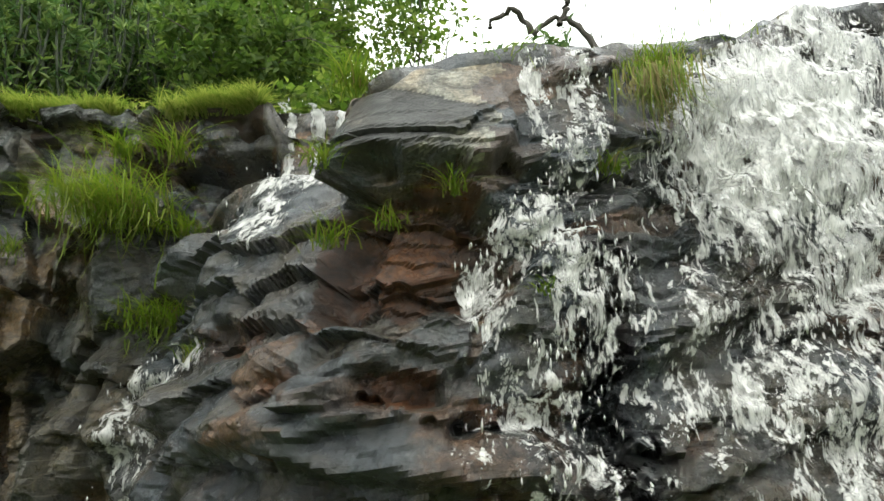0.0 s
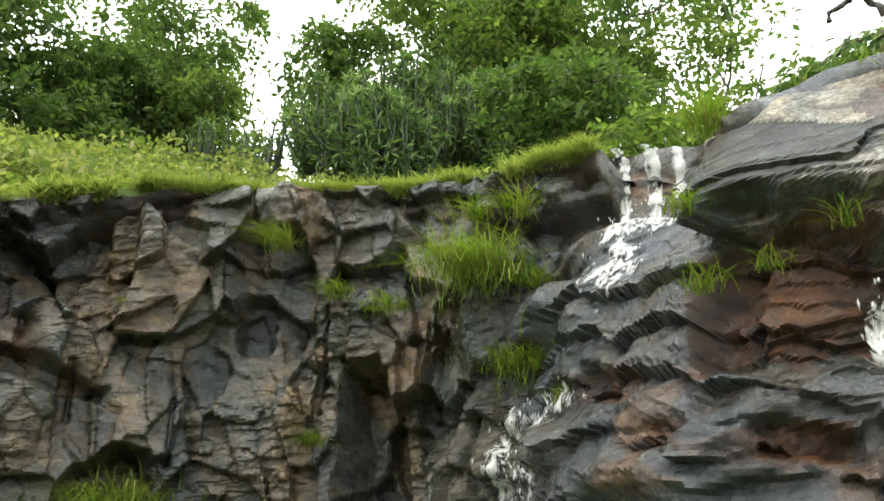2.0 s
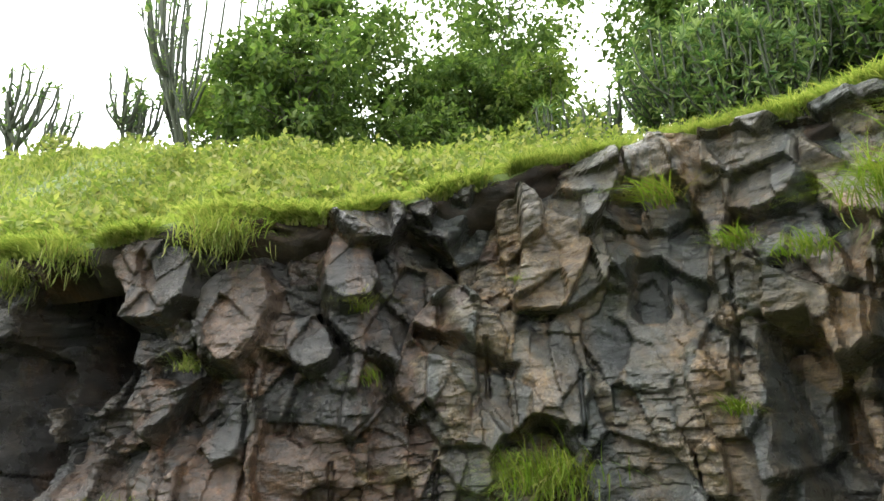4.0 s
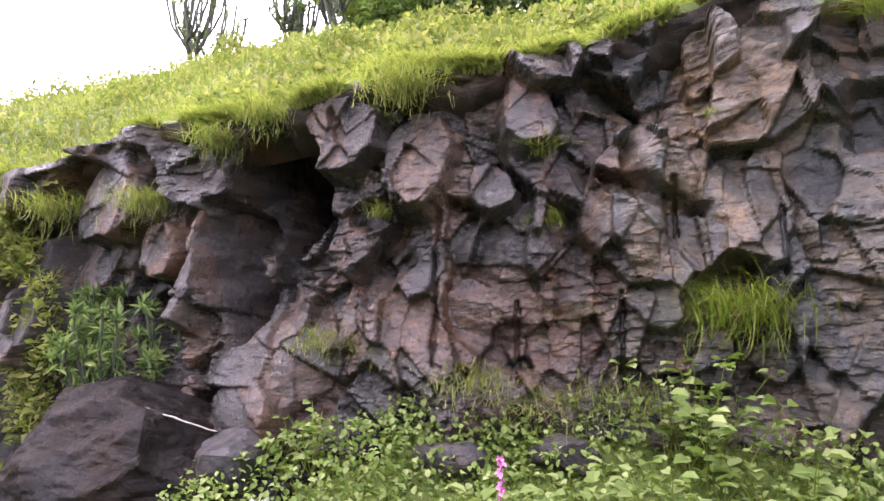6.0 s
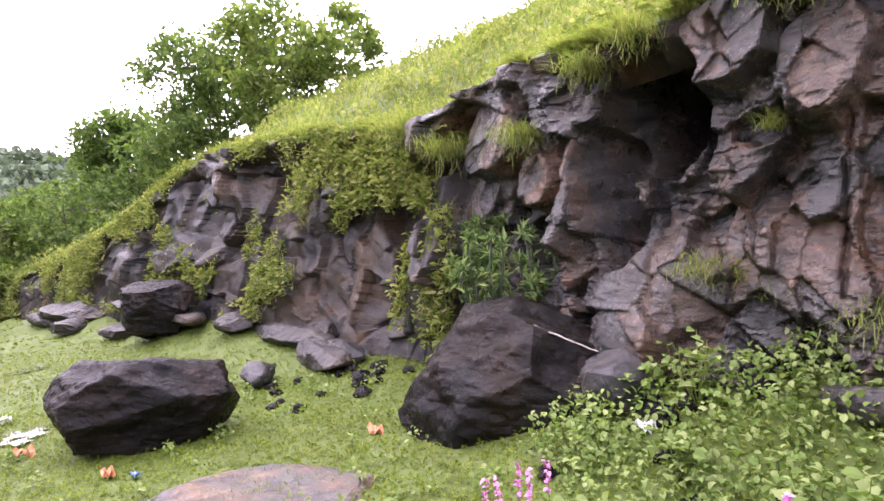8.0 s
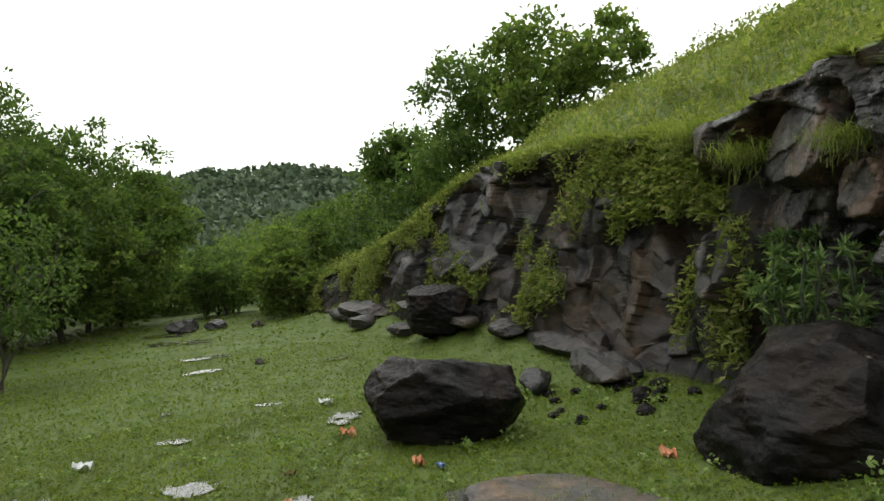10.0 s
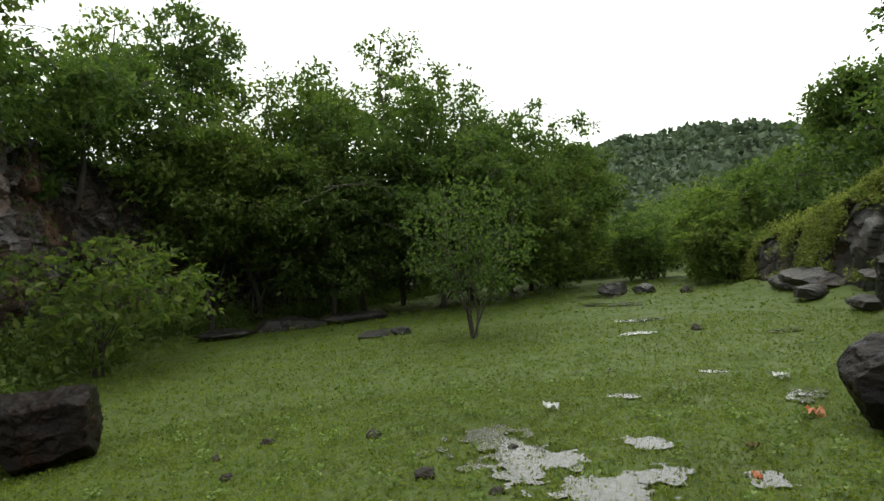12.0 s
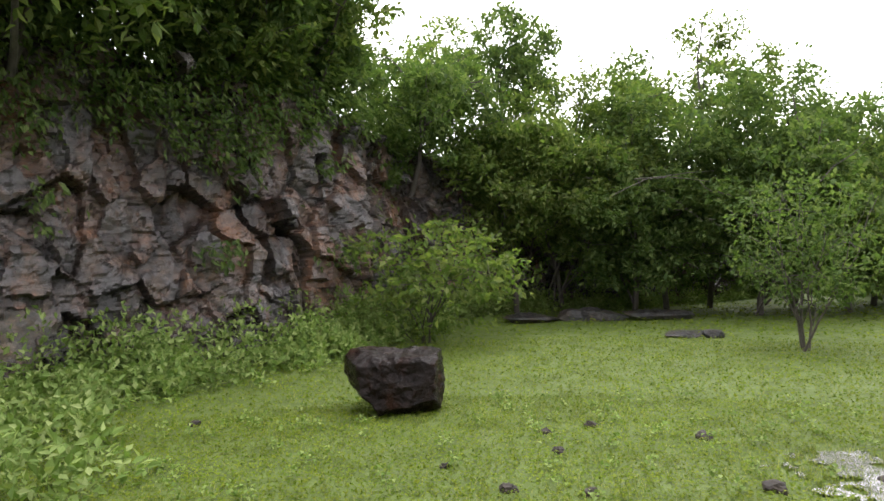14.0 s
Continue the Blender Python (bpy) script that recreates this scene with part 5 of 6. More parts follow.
# ---- plants on the cliffs ----
def face_spots(count, s0, s1, v0, v1, rng, foot, middle, rim, side):
    s, v = rng.uniform(s0, s1, count), rng.uniform(v0, v1, count)
    f, m, r = (spline(k, s) for k in (foot, middle, rim))
    w = v[:, None]
    p = np.where(w < 0.5, f + (m - f) * w * 2, m + (r - m) * (w * 2 - 1))
    t = spline(middle, np.minimum(s + 0.05, len(middle) - 1)) - spline(middle, np.maximum(s - 0.05, 0))
    n = np.stack([-t[:, 1], t[:, 0], 0 * s], 1)
    n /= np.linalg.norm(n, axis=1, keepdims=True) + 1e-9
    return p, n * side, v


def build_cliff_plants():
    rng = np.random.default_rng(51)
    p, n, v = face_spots(60000, 18.6, 26, 0.05, 1.02, rng, FOOT, MIDDLE, RIM, 1.0)
    keep = soft_noise(p * (1.1, 1.1, 0.9), 93) + 0.6 * soft_noise(p * 3.1, 94) + 0.5 * (v - 0.5) > rng.uniform(-0.12, 0.3, len(p))
    keep &= np.hypot(p[:, 0] + 5.9, p[:, 1] + 1.0) > 0.85
    p, n = p[keep], n[keep]
    p = p + n * rng.uniform(0.06, 0.24, len(p))[:, None]
    lots = [leaves(p, n + (0, 0, 0.25), 0.075, rng, 0.1, 0.6)]
    q = p[::3]
    lots.append(blades(q, 0.2, 0.008, rng, 1.1, 3))
    thing("cliff_creepers", "bright herbs and grass hanging in patches down the valley cliff", "creepers", kind="stuff", me=mesh("cliff_creepers", *joined(lots), M_GRASS))
    mid = [tuple(0.5 * (np.array(a) + np.array(b))) for a, b in zip(S_FOOT, S_RIM)]
    p, n, v = face_spots(60000, 1.2, 8.9, 0.2, 1.12, rng, S_FOOT, mid, S_RIM, -1.0)
    if (n[:, 1] > 0).mean() < 0.5:
        n = -n
    edge = np.interp(p[:, 0], (-7.0, -3.0, -0.6, 0.9, 2.3, 3.8, 4.3, 5.3, 6.3), (0.5, 0.6, 0.82, 0.84, 0.97, 0.95, 0.72, 0.74, 0.68)) + 0.12 * soft_noise(p * (0.9, 0.9, 0), 95) + 0.1 * soft_noise(p * (2.6, 2.6, 0), 96)
    patch = soft_noise(p * 1.3, 97) + 0.5 * soft_noise(p * 3.7, 98)
    keep = (v > edge + rng.normal(0, 0.05, len(p))) | (patch > rng.uniform(0.5, 0.85, len(p)))
    p, n = p[keep], n[keep]
    p = p + n * (0.05 + 0.6 * rng.random(len(p)) ** 1.8)[:, None]
    thing("hanging_foliage", "dense leafy shrubs and creepers hanging over the shaded cliff", "creepers", kind="stuff", me=mesh("hanging_foliage", *leaves(p, n + (0, 0, -0.3), 0.14, rng, 0.45, 0.45), M_LEAF))
    # undergrowth at the cliff's foot, in separate leafy domes
    s = rng.uniform(1.6, 8.8, 420)
    f = spline(S_FOOT, s)
    back = np.array([-1.0, -4.0]) - f[:, :2]
    back /= np.linalg.norm(back, axis=1, keepdims=True)
    out = rng.random(len(s)) ** 1.3
    xy = f[:, :2] + back * (out * np.where(f[:, 0] > 1.5, 1.9, 0.9))[:, None]
    tall = rng.uniform(0.35, 1.0, len(s)) * (1 - 0.65 * out)
    more = np.column_stack([rng.uniform(2.6, 6.0, 240), rng.uniform(-8.0, -4.6, 240)])
    more = more[more[:, 0] > 2.9 - 0.6 * (more[:, 1] + 5.05) + rng.normal(0, 0.15, len(more))]
    xy, tall = np.concatenate([xy, more]), np.concatenate([tall, rng.uniform(0.15, 0.4, len(more))])
    i = rng.choice(len(xy), 46000, p=tall**1.3 / (tall**1.3).sum())
    d = rng.normal(0, 1, (len(i), 3))
    d /= np.linalg.norm(d, axis=1, keepdims=True)
    d[:, 2] = np.abs(d[:, 2])
    at = np.column_stack([xy[i], ground_z(xy[i, 0], xy[i, 1])]) + d * (tall[i] * rng.random(len(i)) ** 0.4)[:, None] * (0.65, 0.65, 1.0)
    thing("undergrowth", "leafy undergrowth along the foot of the shaded cliff", "undergrowth", kind="stuff", me=mesh("undergrowth", *leaves(at, d * 0.6 + (0, 0, 0.15), 0.1, rng, 0.15, 0.55), M_HERB))
    # herbs at the foot of the wet cliff
    s = rng.uniform(11.5, 19.2, 15000)
    f = spline(FOOT, s)
    back = np.array([-0.7, -0.6]) - f[:, :2]
    back /= np.linalg.norm(back, axis=1, keepdims=True)
    out = rng.random(len(s)) ** 1.2 * 1.5
    xy = f[:, :2] + back * out[:, None]
    clear = np.hypot(xy[:, 0] + 5.2, xy[:, 1] + 1.08) > 0.75
    patchy = soft_noise(np.column_stack([xy * 2.1, 0 * s]), 65) > rng.uniform(-0.9, 0.5, len(s))
    xy = xy[clear & patchy]
    at = np.column_stack([xy, ground_z(xy[:, 0], xy[:, 1]) + rng.random(len(xy)) ** 1.3 * 0.24])
    thing("cliff_foot_herbs", "low round-leaved herbs at the foot of the wet cliff", "herbs", kind="stuff", me=mesh("cliff_foot_herbs", *ovate(at, rng.normal(0, 0.7, at.shape) + (0, 0, 0.35), 0.042, rng), M_HERB))


build_cliff_plants()


def tuft(label, at, long, count, seed, spread=0.08, lean=0.8, dry=0.0, wide=0.005, toward=None, name="grass_tuft", mat=None, rise=None):
    """A tuft of arching grass rooted in the rock."""
    rng = np.random.default_rng(seed)
    count = int(count * 2.2)
    long, lean, wide = long * 1.05, lean * 1.7, wide * 0.6
    root = rng.normal(0, 1, (count, 3)) * (spread, spread, spread * 0.35)
    ob = thing(name, label, "grass", "tufts on the cliff", at=at)
    n = int(count * (1 - dry))
    tagged(part("foliage", mesh("foliage", *blades(root[:n], long, wide, rng, lean, 4, rise, toward), mat or M_TUFT), ob), kind="stuff")
    if count > 240 and rise is None:
        low = rng.normal(0, 1, (count // 3, 3)) * (spread, spread, spread * 0.5)
        tagged(part("trailing_foliage", mesh("trailing_foliage", *blades(low, long * 1.15, wide, rng, 0.7, 4, np.array([0, 0, -0.75]), toward), mat or M_TUFT), ob), kind="stuff")
    if n < count:
        tagged(part("dry_foliage", mesh("dry_foliage", *blades(root[n:], long * 0.95, wide, rng, lean * 1.15, 4, rise, toward), M_STRAW), ob, "dry straw-coloured blades"), kind="stuff")
    return ob


def tufts():
    out_n, out_w = math.radians(-90), math.radians(-20)
    rows = [(-1.66, 3.02, 2.72, 0.26, 260, 0.13), (-1.38, 3.08, 2.16, 0.2, 120, 0.1), (-2.95, 2.85, 2.98, 0.26, 50, 0.06), (-2.6, 3.0, 2.66, 0.14, 50, 0.05), (-2.28, 3.08, 2.55, 0.14, 60, 0.07), (-3.5, 2.3, 1.4, 0.28, 260, 0.14), (-2.7, 2.95, 1.75, 0.16, 50, 0.04),
            (-4.12, 1.45, 1.96, 0.13, 45, 0.05), (-1.42, 3.2, 3.08, 0.24, 36, 0.05), (-1.72, 3.2, 3.1, 0.18, 40, 0.05), (-1.3, 3.1, 2.62, 0.16, 40, 0.05)]
    for k, (x, y, z, ln, n, sp) in enumerate(rows):
        tuft("green grass tuft rooted in the wet cliff" if n > 70 else "thin grass tuft in a crack of the cliff", (x, y, z), ln, n, 500 + k, sp, 0.95, 0.12 if k != 2 else 0.4, 0.006, out_n)
    rows = [(-0.36, 1.86, 2.5, 0.11, 34, 0.03), (-0.34, 1.84, 2.24, 0.12, 24, 0.03), (0.05, 1.78, 2.38, 0.1, 15, 0.02), (-0.14, 1.8, 2.28, 0.09, 14, 0.03), (-1.05, 2.75, 1.95, 0.16, 40, 0.04), (0.3, 1.78, 2.05, 0.1, 24, 0.02), (0.74, 1.9, 2.82, 0.26, 170, 0.06), (0.78, 2.02, 2.9, 0.09, 90, 0.05), (-0.28, 1.98, 2.84, 0.14, 60, 0.04), (0.22, 2.12, 2.93, 0.1, 80, 0.08), (1.1, 2.55, 3.22, 0.08, 90, 0.14), (0.55, 1.9, 2.48, 0.1, 26, 0.03)]
    for k, (x, y, z, ln, n, sp) in enumerate(rows):
        tuft("trailing grass tuft beside the waterfall" if k in (6, 7) else "small grass tuft on the waterfall rock", (x, y, z), ln, n, 530 + k, sp, 0.3 if k == 6 else 0.8, 0.55 if k == 6 else 0.15, 0.0045, out_n, rise=np.array([0, 0, -0.9]) if k == 6 else None)
    rows = [(-4.5, 0.62, 2.84, 0.2, 200, 0.12), (-5.1, -0.2, 2.74, 0.18, 130, 0.09), (-5.35, -0.5, 2.62, 0.18, 120, 0.09), (-6.4, -1.75, 2.25, 0.2, 160, 0.12), (-5.7, -1.0, 2.22, 0.18, 130, 0.1), (-4.65, 0.5, 2.05, 0.16, 30, 0.04), (-4.7, 0.2, 1.24, 0.13, 110, 0.1), (-3.6, 2.25, 2.54, 0.1, 20, 0.02), (-4.15, 1.42, 2.4, 0.22, 26, 0.03), (-4.2, 0.95, 1.0, 0.16, 130, 0.12), (-4.1, 1.3, 0.88, 0.16, 160, 0.15), (-3.95, 1.7, 0.92, 0.16, 170, 0.16), (-6.9, -2.2, 2.55, 0.25, 160, 0.14), (-4.55, 0.55, 1.12, 0.14, 60, 0.08)]
    for k, (x, y, z, ln, n, sp) in enumerate(rows):
        tuft("yellow-green grass clump hanging from the cliff" if n > 70 else "thin grass stems on the cliff", (x, y, z), ln, n, 560 + k, sp, 1.0, 0.08, 0.006, out_w, mat=M_GRASS)


tufts()
tuft("short yellow-green grass growing in the slab's hollow", (-3.98, -2.2, float(ground_z(-3.98, -2.2)) + 0.03), 0.06, 160, 590, 0.16, 0.8, 0.1, 0.004, mat=M_GRASS)


# ---- foreground herbs ----
def herb(label, at, height, seed, stems=7, leaf=0.07, mat=None, name="herb", per=7):
    """A leafy herb: several stems with broad leaves on short stalks."""
    rng = np.random.default_rng(seed)
    wood, spots, ways = [], [], []
    for k in range(stems):
        turn, tilt = rng.uniform(0, 6.28), rng.uniform(0.1, 0.7)
        top = np.array([math.cos(turn) * tilt, math.sin(turn) * tilt, 1.0]) * height * rng.uniform(0.6, 1.0)
        stem = limb((rng.normal(0, 0.03), rng.normal(0, 0.03), -0.03), top, rng, 0.12, 6)
        wood.append(tube(stem, np.linspace(0.004, 0.002, 6), 4))
        for j in range(per):
            i = rng.integers(2, 6)
            a = rng.uniform(0, 6.28)
            w = np.array([math.cos(a), math.sin(a), rng.uniform(0.0, 0.5)])
            spots.append(stem[i] + w * leaf * 0.35)
            ways.append(w)
    ob = thing(name, label, "herb", "herbs in the foreground", at=at)
    tagged(part("stalk", mesh("stalk", *joined(wood), M_TUFT, True), ob), kind="stuff")
    part("foliage", mesh("foliage", *ovate(np.array(spots), np.array(ways), leaf, rng), mat or M_HERB), ob)
    return ob


rng = np.random.default_rng(61)
for k in range(34):
    f = rng.random()
    x, y = -2.25 - 0.95 * rng.random() - 0.3 * f, -0.1 + 2.0 * f
    z = float(ground_z(x, y))
    herb("broad-leaved green herb growing near the cliff foot", (x, y, z), 0.22 + 0.3 * f + 0.12 * rng.random(), 600 + k, 7, 0.06 + 0.03 * rng.random(), per=8)
for k, (x, y, h) in enumerate([(-4.3, 0.05, 0.45), (-4.55, -0.25, 0.3), (-3.6, 0.35, 0.25), (-3.9, -0.1, 0.3), (-3.4, -0.5, 0.22), (-3.3, -1.0, 0.2), (-3.5, 0.9, 0.3), (-3.5, -1.5, 0.16), (-3.2, 0.0, 0.25)]):
    herb("pale green herb among the stones", on_ground(x, y), h, 650 + k, 9, 0.06, per=8)


def flower(at, height, seed, blooms=7):
    rng = np.random.default_rng(seed)
    stem = limb((0, 0, -0.02), (rng.normal(0, 0.03), rng.normal(0, 0.03), height), rng, 0.08, 6)
    ob = thing("flower", "small pink flower spike on a thin stem", "flower", "pink flowers", at=at)
    part("stem", mesh("stem", *tube(stem, np.linspace(0.003, 0.0015, 6), 4), M_TUFT, True), ob)
    n = blooms * 5
    base = stem[3] + (stem[-1] - stem[3]) * np.repeat(np.linspace(0, 1, blooms), 5)[:, None]
    part("blossom", mesh("blossom", *ovate(base, rng.normal(0, 1, (n, 3)), 0.022, rng, 0.2), M_FLOWER), ob, "pink petals")["kind"] = "stuff"


for k, (x, y, z, h, b) in enumerate([(-2.72, 0.5, 0.62, 0.3, 9), (-2.75, 0.05, 0.3, 0.35, 4), (-3.35, -0.75, 0.15, 0.3, 6), (-3.4, -0.82, 0.15, 0.32, 7), (-3.3, -0.88, 0.14, 0.3, 6), (-3.45, -0.68, 0.15, 0.33, 7), (-3.38, -0.95, 0.14, 0.26, 5)]):
    flower((x, y, z), h, 700 + k, b)


# ---- waterfall ----
def sampled(grid, s, v):
    """The cliff's relief at the places s, v."""
    i, j = np.interp(s, NORTH_S, np.arange(len(NORTH_S))), np.interp(v, NORTH_V, np.arange(len(NORTH_V)))
    i0, j0 = np.minimum(i.astype(int), len(NORTH_S) - 2), np.minimum(j.astype(int), len(NORTH_V) - 2)
    a, b = (i - i0)[:, None], (j - j0)[None]
    g = lambda x, y: grid[np.ix_(x, y)]
    return (1 - a) * (1 - b) * g(i0, j0) + a * (1 - b) * g(i0 + 1, j0) + (1 - a) * b * g(i0, j0 + 1) + a * b * g(i0 + 1, j0 + 1)


def falling_sheet(s0, s1, v0, v1, pools, seed, proud, bias=0.0, step=0.014, cling=0):
    """A sheet of white water running down the relief of the face. pools: x, z, half width, half height, how thick."""
    s = arc_places(MIDDLE[int(s0) : int(s1) + 3], step) + int(s0)
    s = s[(s >= s0) & (s <= s1)]
    v = np.arange(v0, v1, step / 2.9)
    p = face_points(s, v, FOOT, MIDDLE, RIM)
    n = grid_normals(p)
    if n[:, :, 1].mean() > 0:
        n = -n
    nu, nv = p.shape[:2]
    d = sampled(NORTH_D, s, np.minimum(v, 1.0))
    for k in (1, 2, 3, 4, 6)[: 5 - cling]:
        d = np.maximum(d, np.maximum(np.roll(d, -k, 1), np.maximum(np.roll(d, k, 0), np.roll(d, -k, 0))) - 0.012 * k)
    for _ in range(3):
        d = (d + np.roll(d, 1, 0) + np.roll(d, -1, 0) + np.roll(d, 1, 1) + np.roll(d, -1, 1)) / 5
    q, n = p.reshape(-1, 3), n.reshape(-1, 3)
    thick = np.full(len(q), -2.0)
    for px, pz, rx, rz, a in pools:
        r = np.sqrt(((q[:, 0] - px) / rx) ** 2 + ((q[:, 2] - pz) / rz) ** 2)
        thick = np.maximum(thick, a + 0.16 - 0.5 * r**2)
    thick += bias
    swell = 0.03 * soft_noise(q * (9, 9, 6), seed) + 0.015 * soft_noise(q * (24, 24, 14), seed + 1)
    q = q + n * (d.ravel() + proud + (0.5 if cling else 1.0) * (swell + 0.03 * np.clip(thick, 0, 0.6)))[:, None]
    f = grid_faces(nu, nv)[:, ::-1]
    f = f[(thick[f] > -0.75).all(1)]
    used, f = np.unique(f, return_inverse=True)
    return q[used], f.reshape(-1, 4), thick[used]


def drops(p, n, count, seed, far=0.3, size=0.012):
    rng = np.random.default_rng(seed)
    i = rng.integers(0, len(p), count)
    at = p[i] + n[i] * (0.04 + far * rng.random(count) ** 2)[:, None] + rng.normal(0, 0.02, (count, 3))
    r = size * rng.uniform(0.25, 1.0, count) ** 1.5
    tall = r * rng.uniform(1.2, 6.0, count)
    corner = np.array([(1, 0, 0), (0, 1, 0), (-1, 0, 0), (0, -1, 0), (0, 0, 1), (0, 0, -1)], float)
    v = at[:, None] + corner[None] * np.stack([r, r, tall], 1)[:, None] + rng.normal(0, 1, (count, 6, 3)) * (r * 0.25)[:, None, None]
    k = np.arange(count)[:, None] * 6
    f = np.concatenate([k + np.array(t)[None] for t in ((0, 1, 4), (1, 2, 4), (2, 3, 4), (3, 0, 4), (1, 0, 5), (2, 1, 5), (3, 2, 5), (0, 3, 5))])
    return v.reshape(-1, 3), f


def build_waterfall(label, sheets, seed, spray, cling=0):
    ob = thing("waterfall", label, "waterfall", "waterfalls")
    spots = []
    for k, (s0, s1, v0, v1, pools, proud, bias) in enumerate(sheets):
        v, f, thick = falling_sheet(s0, s1, v0, v1, pools, seed + 10 * k, proud, bias, 0.014 if spray > 1000 else 0.01, cling)
        spots.append(v[thick > -0.25])
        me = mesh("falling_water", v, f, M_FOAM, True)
        me.attributes.new("flow", "FLOAT", "POINT").data.foreach_set("value", thick.astype(np.float32))
        tagged(part("falling_water", me, ob, "torn white sheet of falling water"), kind="stuff")
    p = np.concatenate(spots)
    tagged(part("spray", mesh("spray", *drops(p, np.tile((0.0, -1.0, 0.15), (len(p), 1)), spray, seed + 5, 0.2, 0.0042), M_DROP, True), ob, "flying white drops"), kind="stuff")


MAIN = [(1.3, 2.75, 0.5, 0.5, 0.34), (1.8, 3.3, 0.35, 0.4, 0.2), (1.05, 2.5, 0.4, 0.4, 0.2), (1.5, 2.2, 0.5, 0.5, 0.1), (0.95, 1.85, 0.5, 0.6, -0.12), (1.35, 1.6, 0.6, 0.7, -0.05), (0.55, 1.8, 0.4, 0.6, -0.3), (2.4, 2.4, 0.8, 1.4, 0.0)]
build_waterfall("broad foaming white waterfall pouring over dark rock", [(1.7, 4.5, 0.18, 1.0, MAIN, 0.03, -0.02), (1.7, 4.5, 0.18, 0.97, MAIN, 0.09, -0.14), (2.2, 4.6, 0.18, 0.92, MAIN, 0.17, -0.3)], 811, 1500)
MIDDLE_FALL = [(0.3, 2.72, 0.05, 0.3, 0.06), (0.46, 2.72, 0.07, 0.3, 0.04), (0.38, 2.45, 0.12, 0.15, 0.0), (0.26, 2.22, 0.14, 0.16, 0.1), (0.13, 2.05, 0.08, 0.2, 0.08), (0.4, 2.05, 0.16, 0.3, 0.02), (0.25, 1.7, 0.34, 0.4, -0.16)]
build_waterfall("thin broken stream falling from the dark block", [(3.9, 5.3, 0.25, 1.0, MIDDLE_FALL, 0.025, -0.08), (3.9, 5.3, 0.25, 0.95, MIDDLE_FALL, 0.08, -0.15)], 841, 420)
CASCADE = [(-0.5, 3.06, 0.04, 0.34, 0.3), (-0.64, 3.08, 0.045, 0.34, 0.34), (-0.8, 3.1, 0.035, 0.34, 0.28), (-0.66, 2.74, 0.24, 0.1, 0.16), (-0.72, 2.5, 0.14, 0.2, 0.06), (-1.08, 1.98, 0.14, 0.08, 0.14), (-1.25, 1.85, 0.22, 0.08, 0.06), (-1.42, 1.6, 0.07, 0.3, 0.16), (-1.25, 1.5, 0.14, 0.25, -0.05)]
build_waterfall("small stream stepping down a rocky channel", [(6.6, 9.4, 0.3, 1.0, CASCADE, 0.012, 0.02)], 871, 90, 3)


# ---- stones, clods and litter ----
def clod(at, r, seed, label="dark clod of earth on the grass", mat=None, name="clod", group="clods on the meadow", squash=0.7):
    v, f = stone(seed, (r, r * 0.85, r * squash), 8, 0.09, 3)
    thing(name, label, "stone" if name == "stone" else "clod", group, at=at, me=mesh(name, v, f, mat or M_CLOD))


for k, (x, y, r) in enumerate([(0.06, -4.99, 0.06), (-0.69, -6.57, 0.055), (-0.27, -6.35, 0.05), (-1.53, -6.18, 0.06), (-1.6, -4.98, 0.075), (-0.47, -4.91, 0.05), (-0.33, -5.79, 0.05), (0.51, -5.44, 0.035), (3.01, -6.61, 0.06), (-2.38, -5.24, 0.045), (-1.9, -4.5, 0.05), (-7.04, -8.56, 0.1), (-10.9, -13.26, 0.15)]):
    clod(on_ground(x, y, 0.01), r, 900 + k)
rng = np.random.default_rng(71)
for k in range(46):
    x, y = -6.3 + rng.normal(0, 0.45), -2.75 + rng.normal(0, 0.4)
    if k > 20:
        x, y = -3.9 + rng.normal(0, 0.5), 0.15 + rng.normal(0, 0.4)
    if k > 36:
        x, y = -4.4 + rng.normal(0, 0.12), -0.12 + rng.normal(0, 0.12)
    clod(on_ground(x, y, 0.01), rng.uniform(0.03, 0.09), 930 + k, "small broken dark stone among the plants", M_BOULDER, "stone", "scattered stones")
for k, (x, y, a, b, c, turn) in enumerate([(-6.6, -3.75, 0.28, 0.16, 0.14, 20), (-4.62, -0.35, 0.2, 0.22, 0.2, 0), (-8.9, -3.6, 0.6, 0.3, 0.22, 30), (-8.2, -3.6, 0.55, 0.3, 0.16, 20), (-7.1, -3.1, 0.4, 0.25, 0.14, 40), (-10.6, -8.0, 1.0, 0.5, 0.2, 60), (-11.3, -10.2, 0.9, 0.5, 0.22, 60), (-3.3, -12.9, 0.55, 0.25, 0.06, 25), (-3.6, -12.6, 0.2, 0.12, 0.09, 0),
                                           (-9.9, -14.8, 0.4, 0.3, 0.2, 0), (-10.4, -14.2, 0.3, 0.2, 0.15, 0), (-0.5, -15.6, 0.6, 0.3, 0.12, 10), (-1.9, -15.9, 0.8, 0.3, 0.16, 0), (-3.4, -16.0, 0.8, 0.3, 0.14, -5), (-4.0, 0.75, 0.2, 0.13, 0.1, 40), (-3.75, 1.3, 0.18, 0.12, 0.1, 50), (-3.0, 1.0, 0.16, 0.12, 0.12, 20)]):
    boulder("flat dark rock half sunk in the ground", on_ground(x, y), (a, b, c), 960 + k, turn, planes=12, detail=4, sink=0.4, name="rock", group="half-sunk rocks", mat=M_ROCK_VALLEY)
lrng = np.random.default_rng(73)
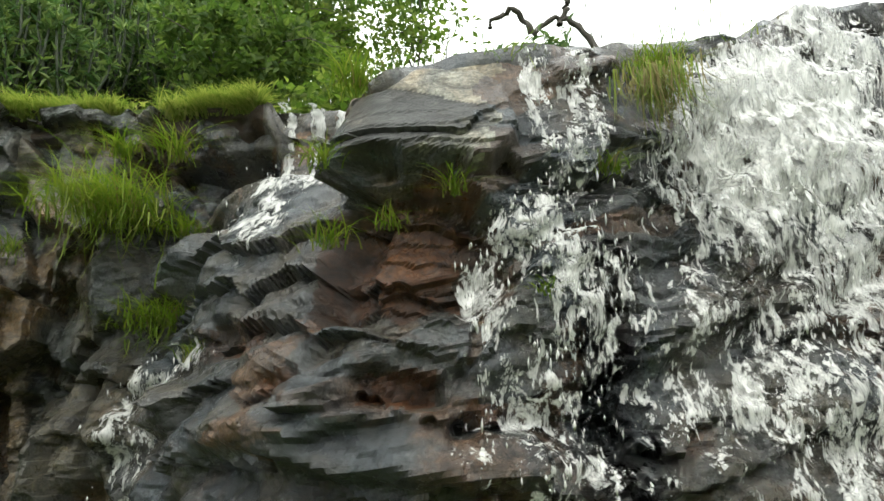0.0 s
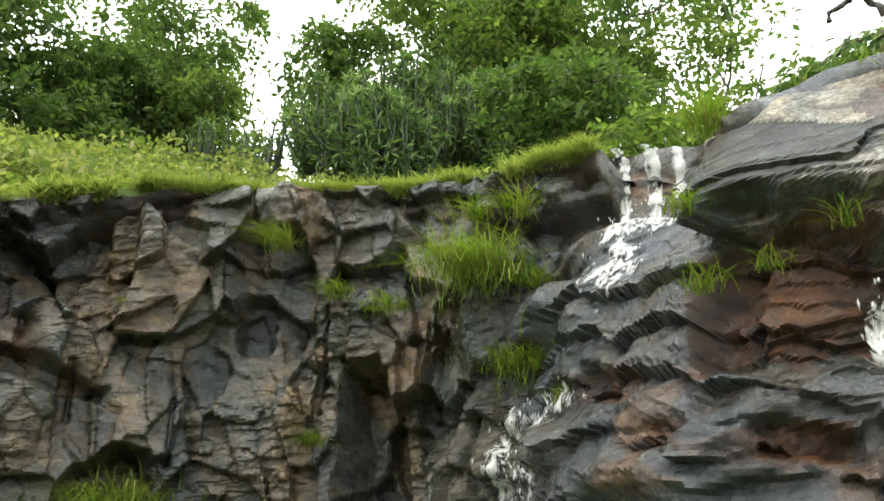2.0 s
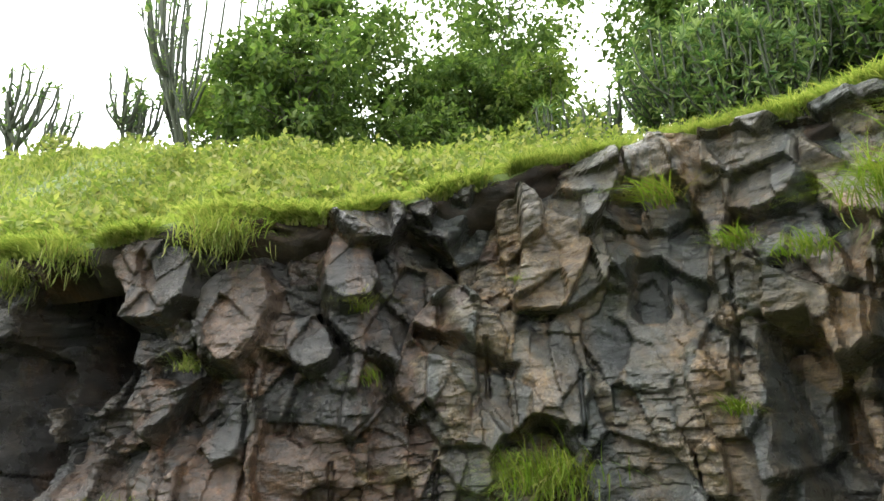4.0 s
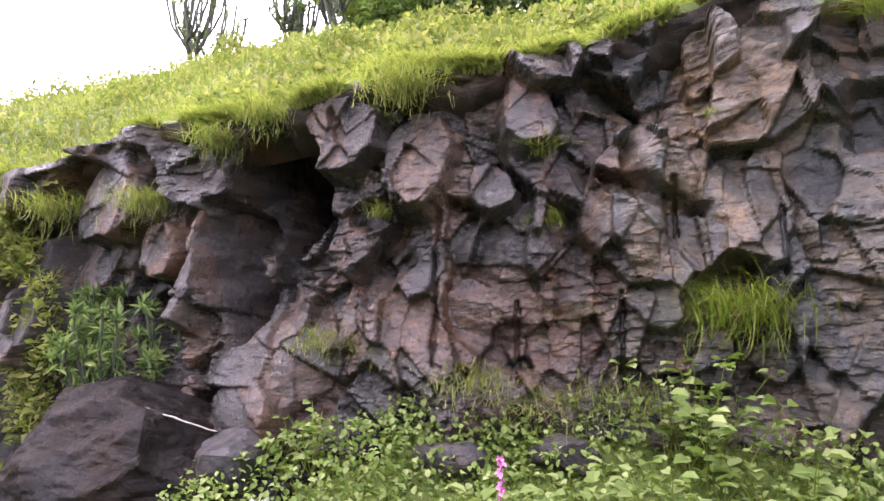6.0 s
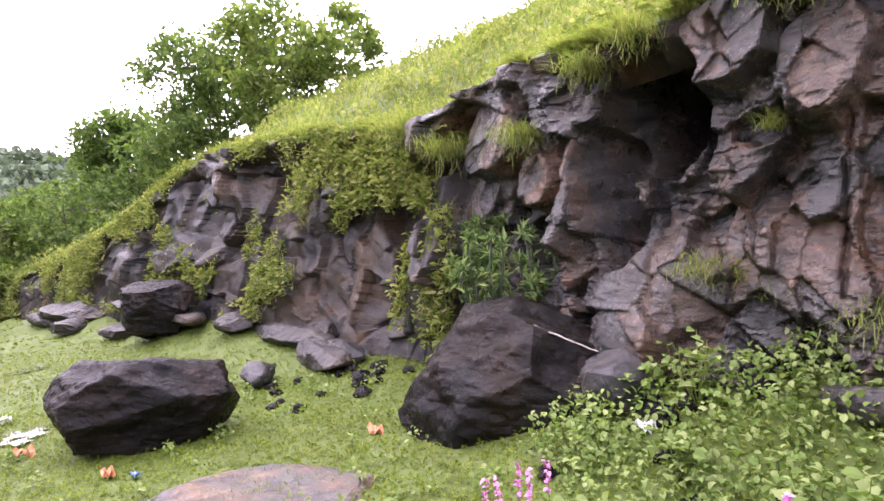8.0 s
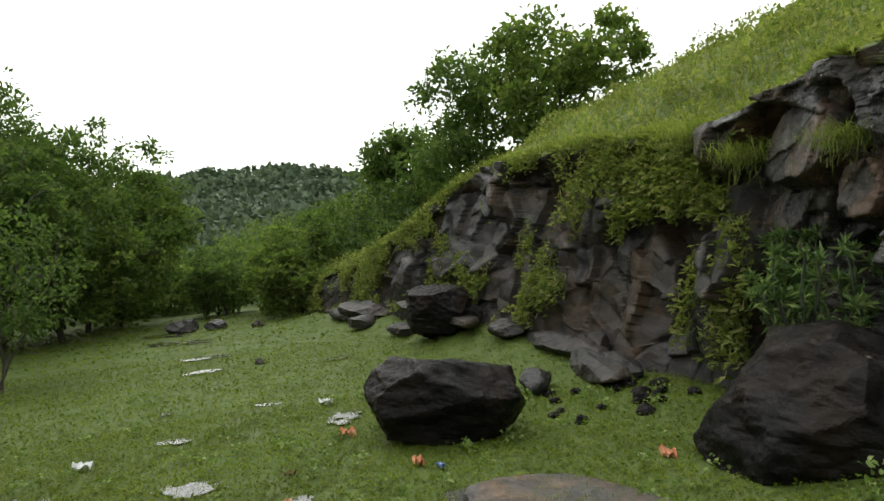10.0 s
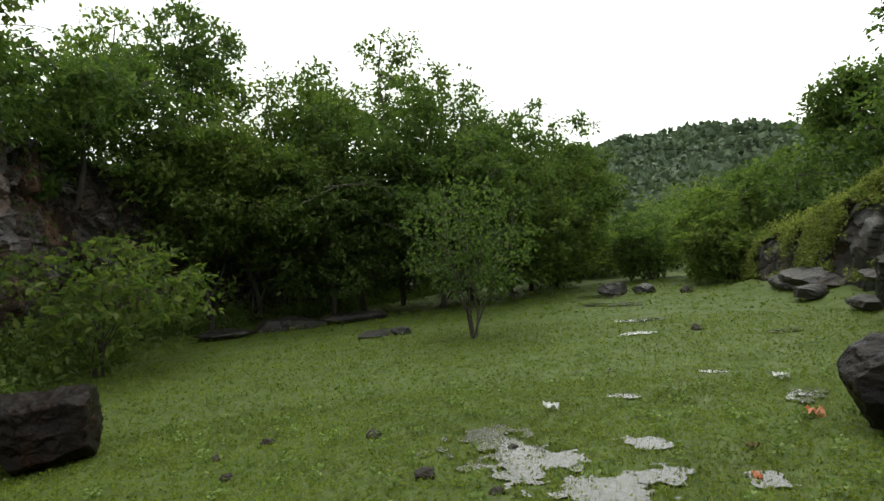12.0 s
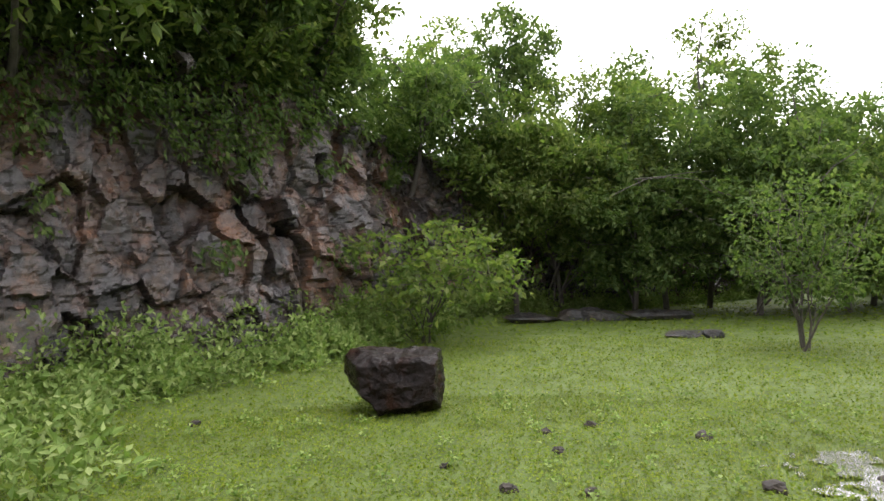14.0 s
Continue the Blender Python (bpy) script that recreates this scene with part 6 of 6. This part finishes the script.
for k, s in enumerate(np.linspace(20.9, 24.4, 7)):
    f, way = spline(FOOT, np.array([s]))[0], spline(BACK, np.array([s]))[0]
    off = lrng.uniform(0.1, 0.7)
    x, y = f[0] - way[0] * off, f[1] - way[1] * off
    boulder("low dark ledge of rock at the cliff foot", on_ground(x, y), (lrng.uniform(0.5, 1.0), lrng.uniform(0.22, 0.36), lrng.uniform(0.08, 0.14)), 1100 + k, 45 + lrng.uniform(-20, 20), planes=12, detail=4, sink=0.5, name="rock", group="rock ledges", mat=M_ROCK_VALLEY)
boulder("smooth flat pale rock with a grassy hollow", on_ground(-3.98, -2.2, -0.02), (0.4, 0.6, 0.07), 990, 15, planes=8, detail=4, sink=0.9, name="rock", group="half-sunk rocks", mat=M_SLAB)


def wrapper(label, at, size, seed, mat):
    """A crumpled scrap of packaging."""
    rng = np.random.default_rng(seed)
    g = np.linspace(-1, 1, 7)
    x, y = (a.ravel() for a in np.meshgrid(g, g, indexing="ij"))
    p = np.stack([x * size, y * size * 0.6, 0.35 * size + 0.3 * size * rng.normal(0, 1, 49)], 1)
    q = p - (0, 0, 0.004)
    f = grid_faces(7, 7)
    thing("wrapper", label, "litter", "litter", at=at, turn=rng.uniform(0, 360), me=mesh("wrapper", np.concatenate([p, q]), np.concatenate([f, f[:, ::-1] + 49]), mat))


for k, (x, y, r, mat, what) in enumerate([(-3.11, -5.96, 0.07, M_WHITE, "white"), (-4.59, -4.53, 0.07, M_ORANGE, "faded orange"), (-4.22, -3.51, 0.06, M_ORANGE, "faded orange"), (-3.69, -4.25, 0.045, M_STRAW, "yellowish"), (-5.34, -5.52, 0.07, M_WHITE, "pale"), (-3.33, -3.86, 0.04, M_ORANGE, "brownish"), (-4.23, -3.32, 0.04, M_BLUE, "blue"), (-5.0, -1.98, 0.06, M_ORANGE, "faded orange"), (-4.28, -0.22, 0.06, M_WHITE, "white")]):
    wrapper("crumpled " + what + " wrapper lying on the ground", on_ground(x, y, 0.02), r, 1000 + k, mat)
srng = np.random.default_rng(81)
thing("stick", "bleached bare stick lying on the huge boulder", "stick", me=mesh("stick", *tube(limb((-4.88, -0.87, 0.88), (-4.72, -0.45, 0.74), srng, 0.1, 9), np.linspace(0.008, 0.004, 9), 6), M_STICK, True))


# ---- far hills ----
def build_hills():
    yaw = np.radians(np.linspace(85, 215, 160))
    r = np.geomspace(32, 260, 46)
    x = -r[:, None] * np.sin(yaw)[None]
    y = r[:, None] * np.cos(yaw)[None]
    deg = np.degrees(yaw)
    peak = 4 + 11.0 * smooth01((deg - 95) / 28) * smooth01((178 - deg) / 34) + 0.7 * np.sin(yaw * 11)
    up = smooth01((r - 34) / 95)[:, None] * peak[None]
    p = np.stack([x, y, plain(x, y) - 0.4 + up], -1)
    flat = p.reshape(-1, 3)
    flat[:, 2] += 1.2 * soft_noise(flat * 0.05, 77) * smooth01((np.linalg.norm(flat[:, :2], axis=1) - 40) / 40)
    me = mesh("hill", flat, grid_faces(*p.shape[:2])[:, ::-1], M_HILL_HAZE, True)
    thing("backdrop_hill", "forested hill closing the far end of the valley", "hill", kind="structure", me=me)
    rng = np.random.default_rng(47)
    top = flat.reshape(46, 160, 3)
    centres = []
    for _ in range(2300):
        i, j = rng.integers(1, 34), rng.integers(6, 150)
        a = top[i, j] + (top[i + 1, j] - top[i, j]) * rng.random() + (top[i, j + 1] - top[i, j]) * rng.random()
        centres.append(a)
    centres = np.array(centres)
    far = np.linalg.norm(centres[:, :2], axis=1)
    rad = 0.010 * far + rng.uniform(0.5, 1.3, len(centres))
    n = 38
    d = rng.normal(0, 1, (len(centres), n, 3))
    d /= np.linalg.norm(d, axis=2, keepdims=True)
    d[:, :, 2] = np.abs(d[:, :, 2])
    at = centres[:, None] + d * rad[:, None, None] * rng.uniform(0.6, 1.0, (len(centres), n, 1)) * (1, 1, 0.85) + (0, 0, 0.2)
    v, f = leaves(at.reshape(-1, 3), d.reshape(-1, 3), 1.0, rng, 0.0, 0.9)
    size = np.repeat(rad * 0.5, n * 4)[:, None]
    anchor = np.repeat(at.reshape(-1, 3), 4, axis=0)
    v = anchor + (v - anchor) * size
    thing("far_woods", "distant dense green woods covering the hill", "woods", kind="stuff", me=mesh("far_woods", v, f, M_HILL_HAZE))


build_hills()
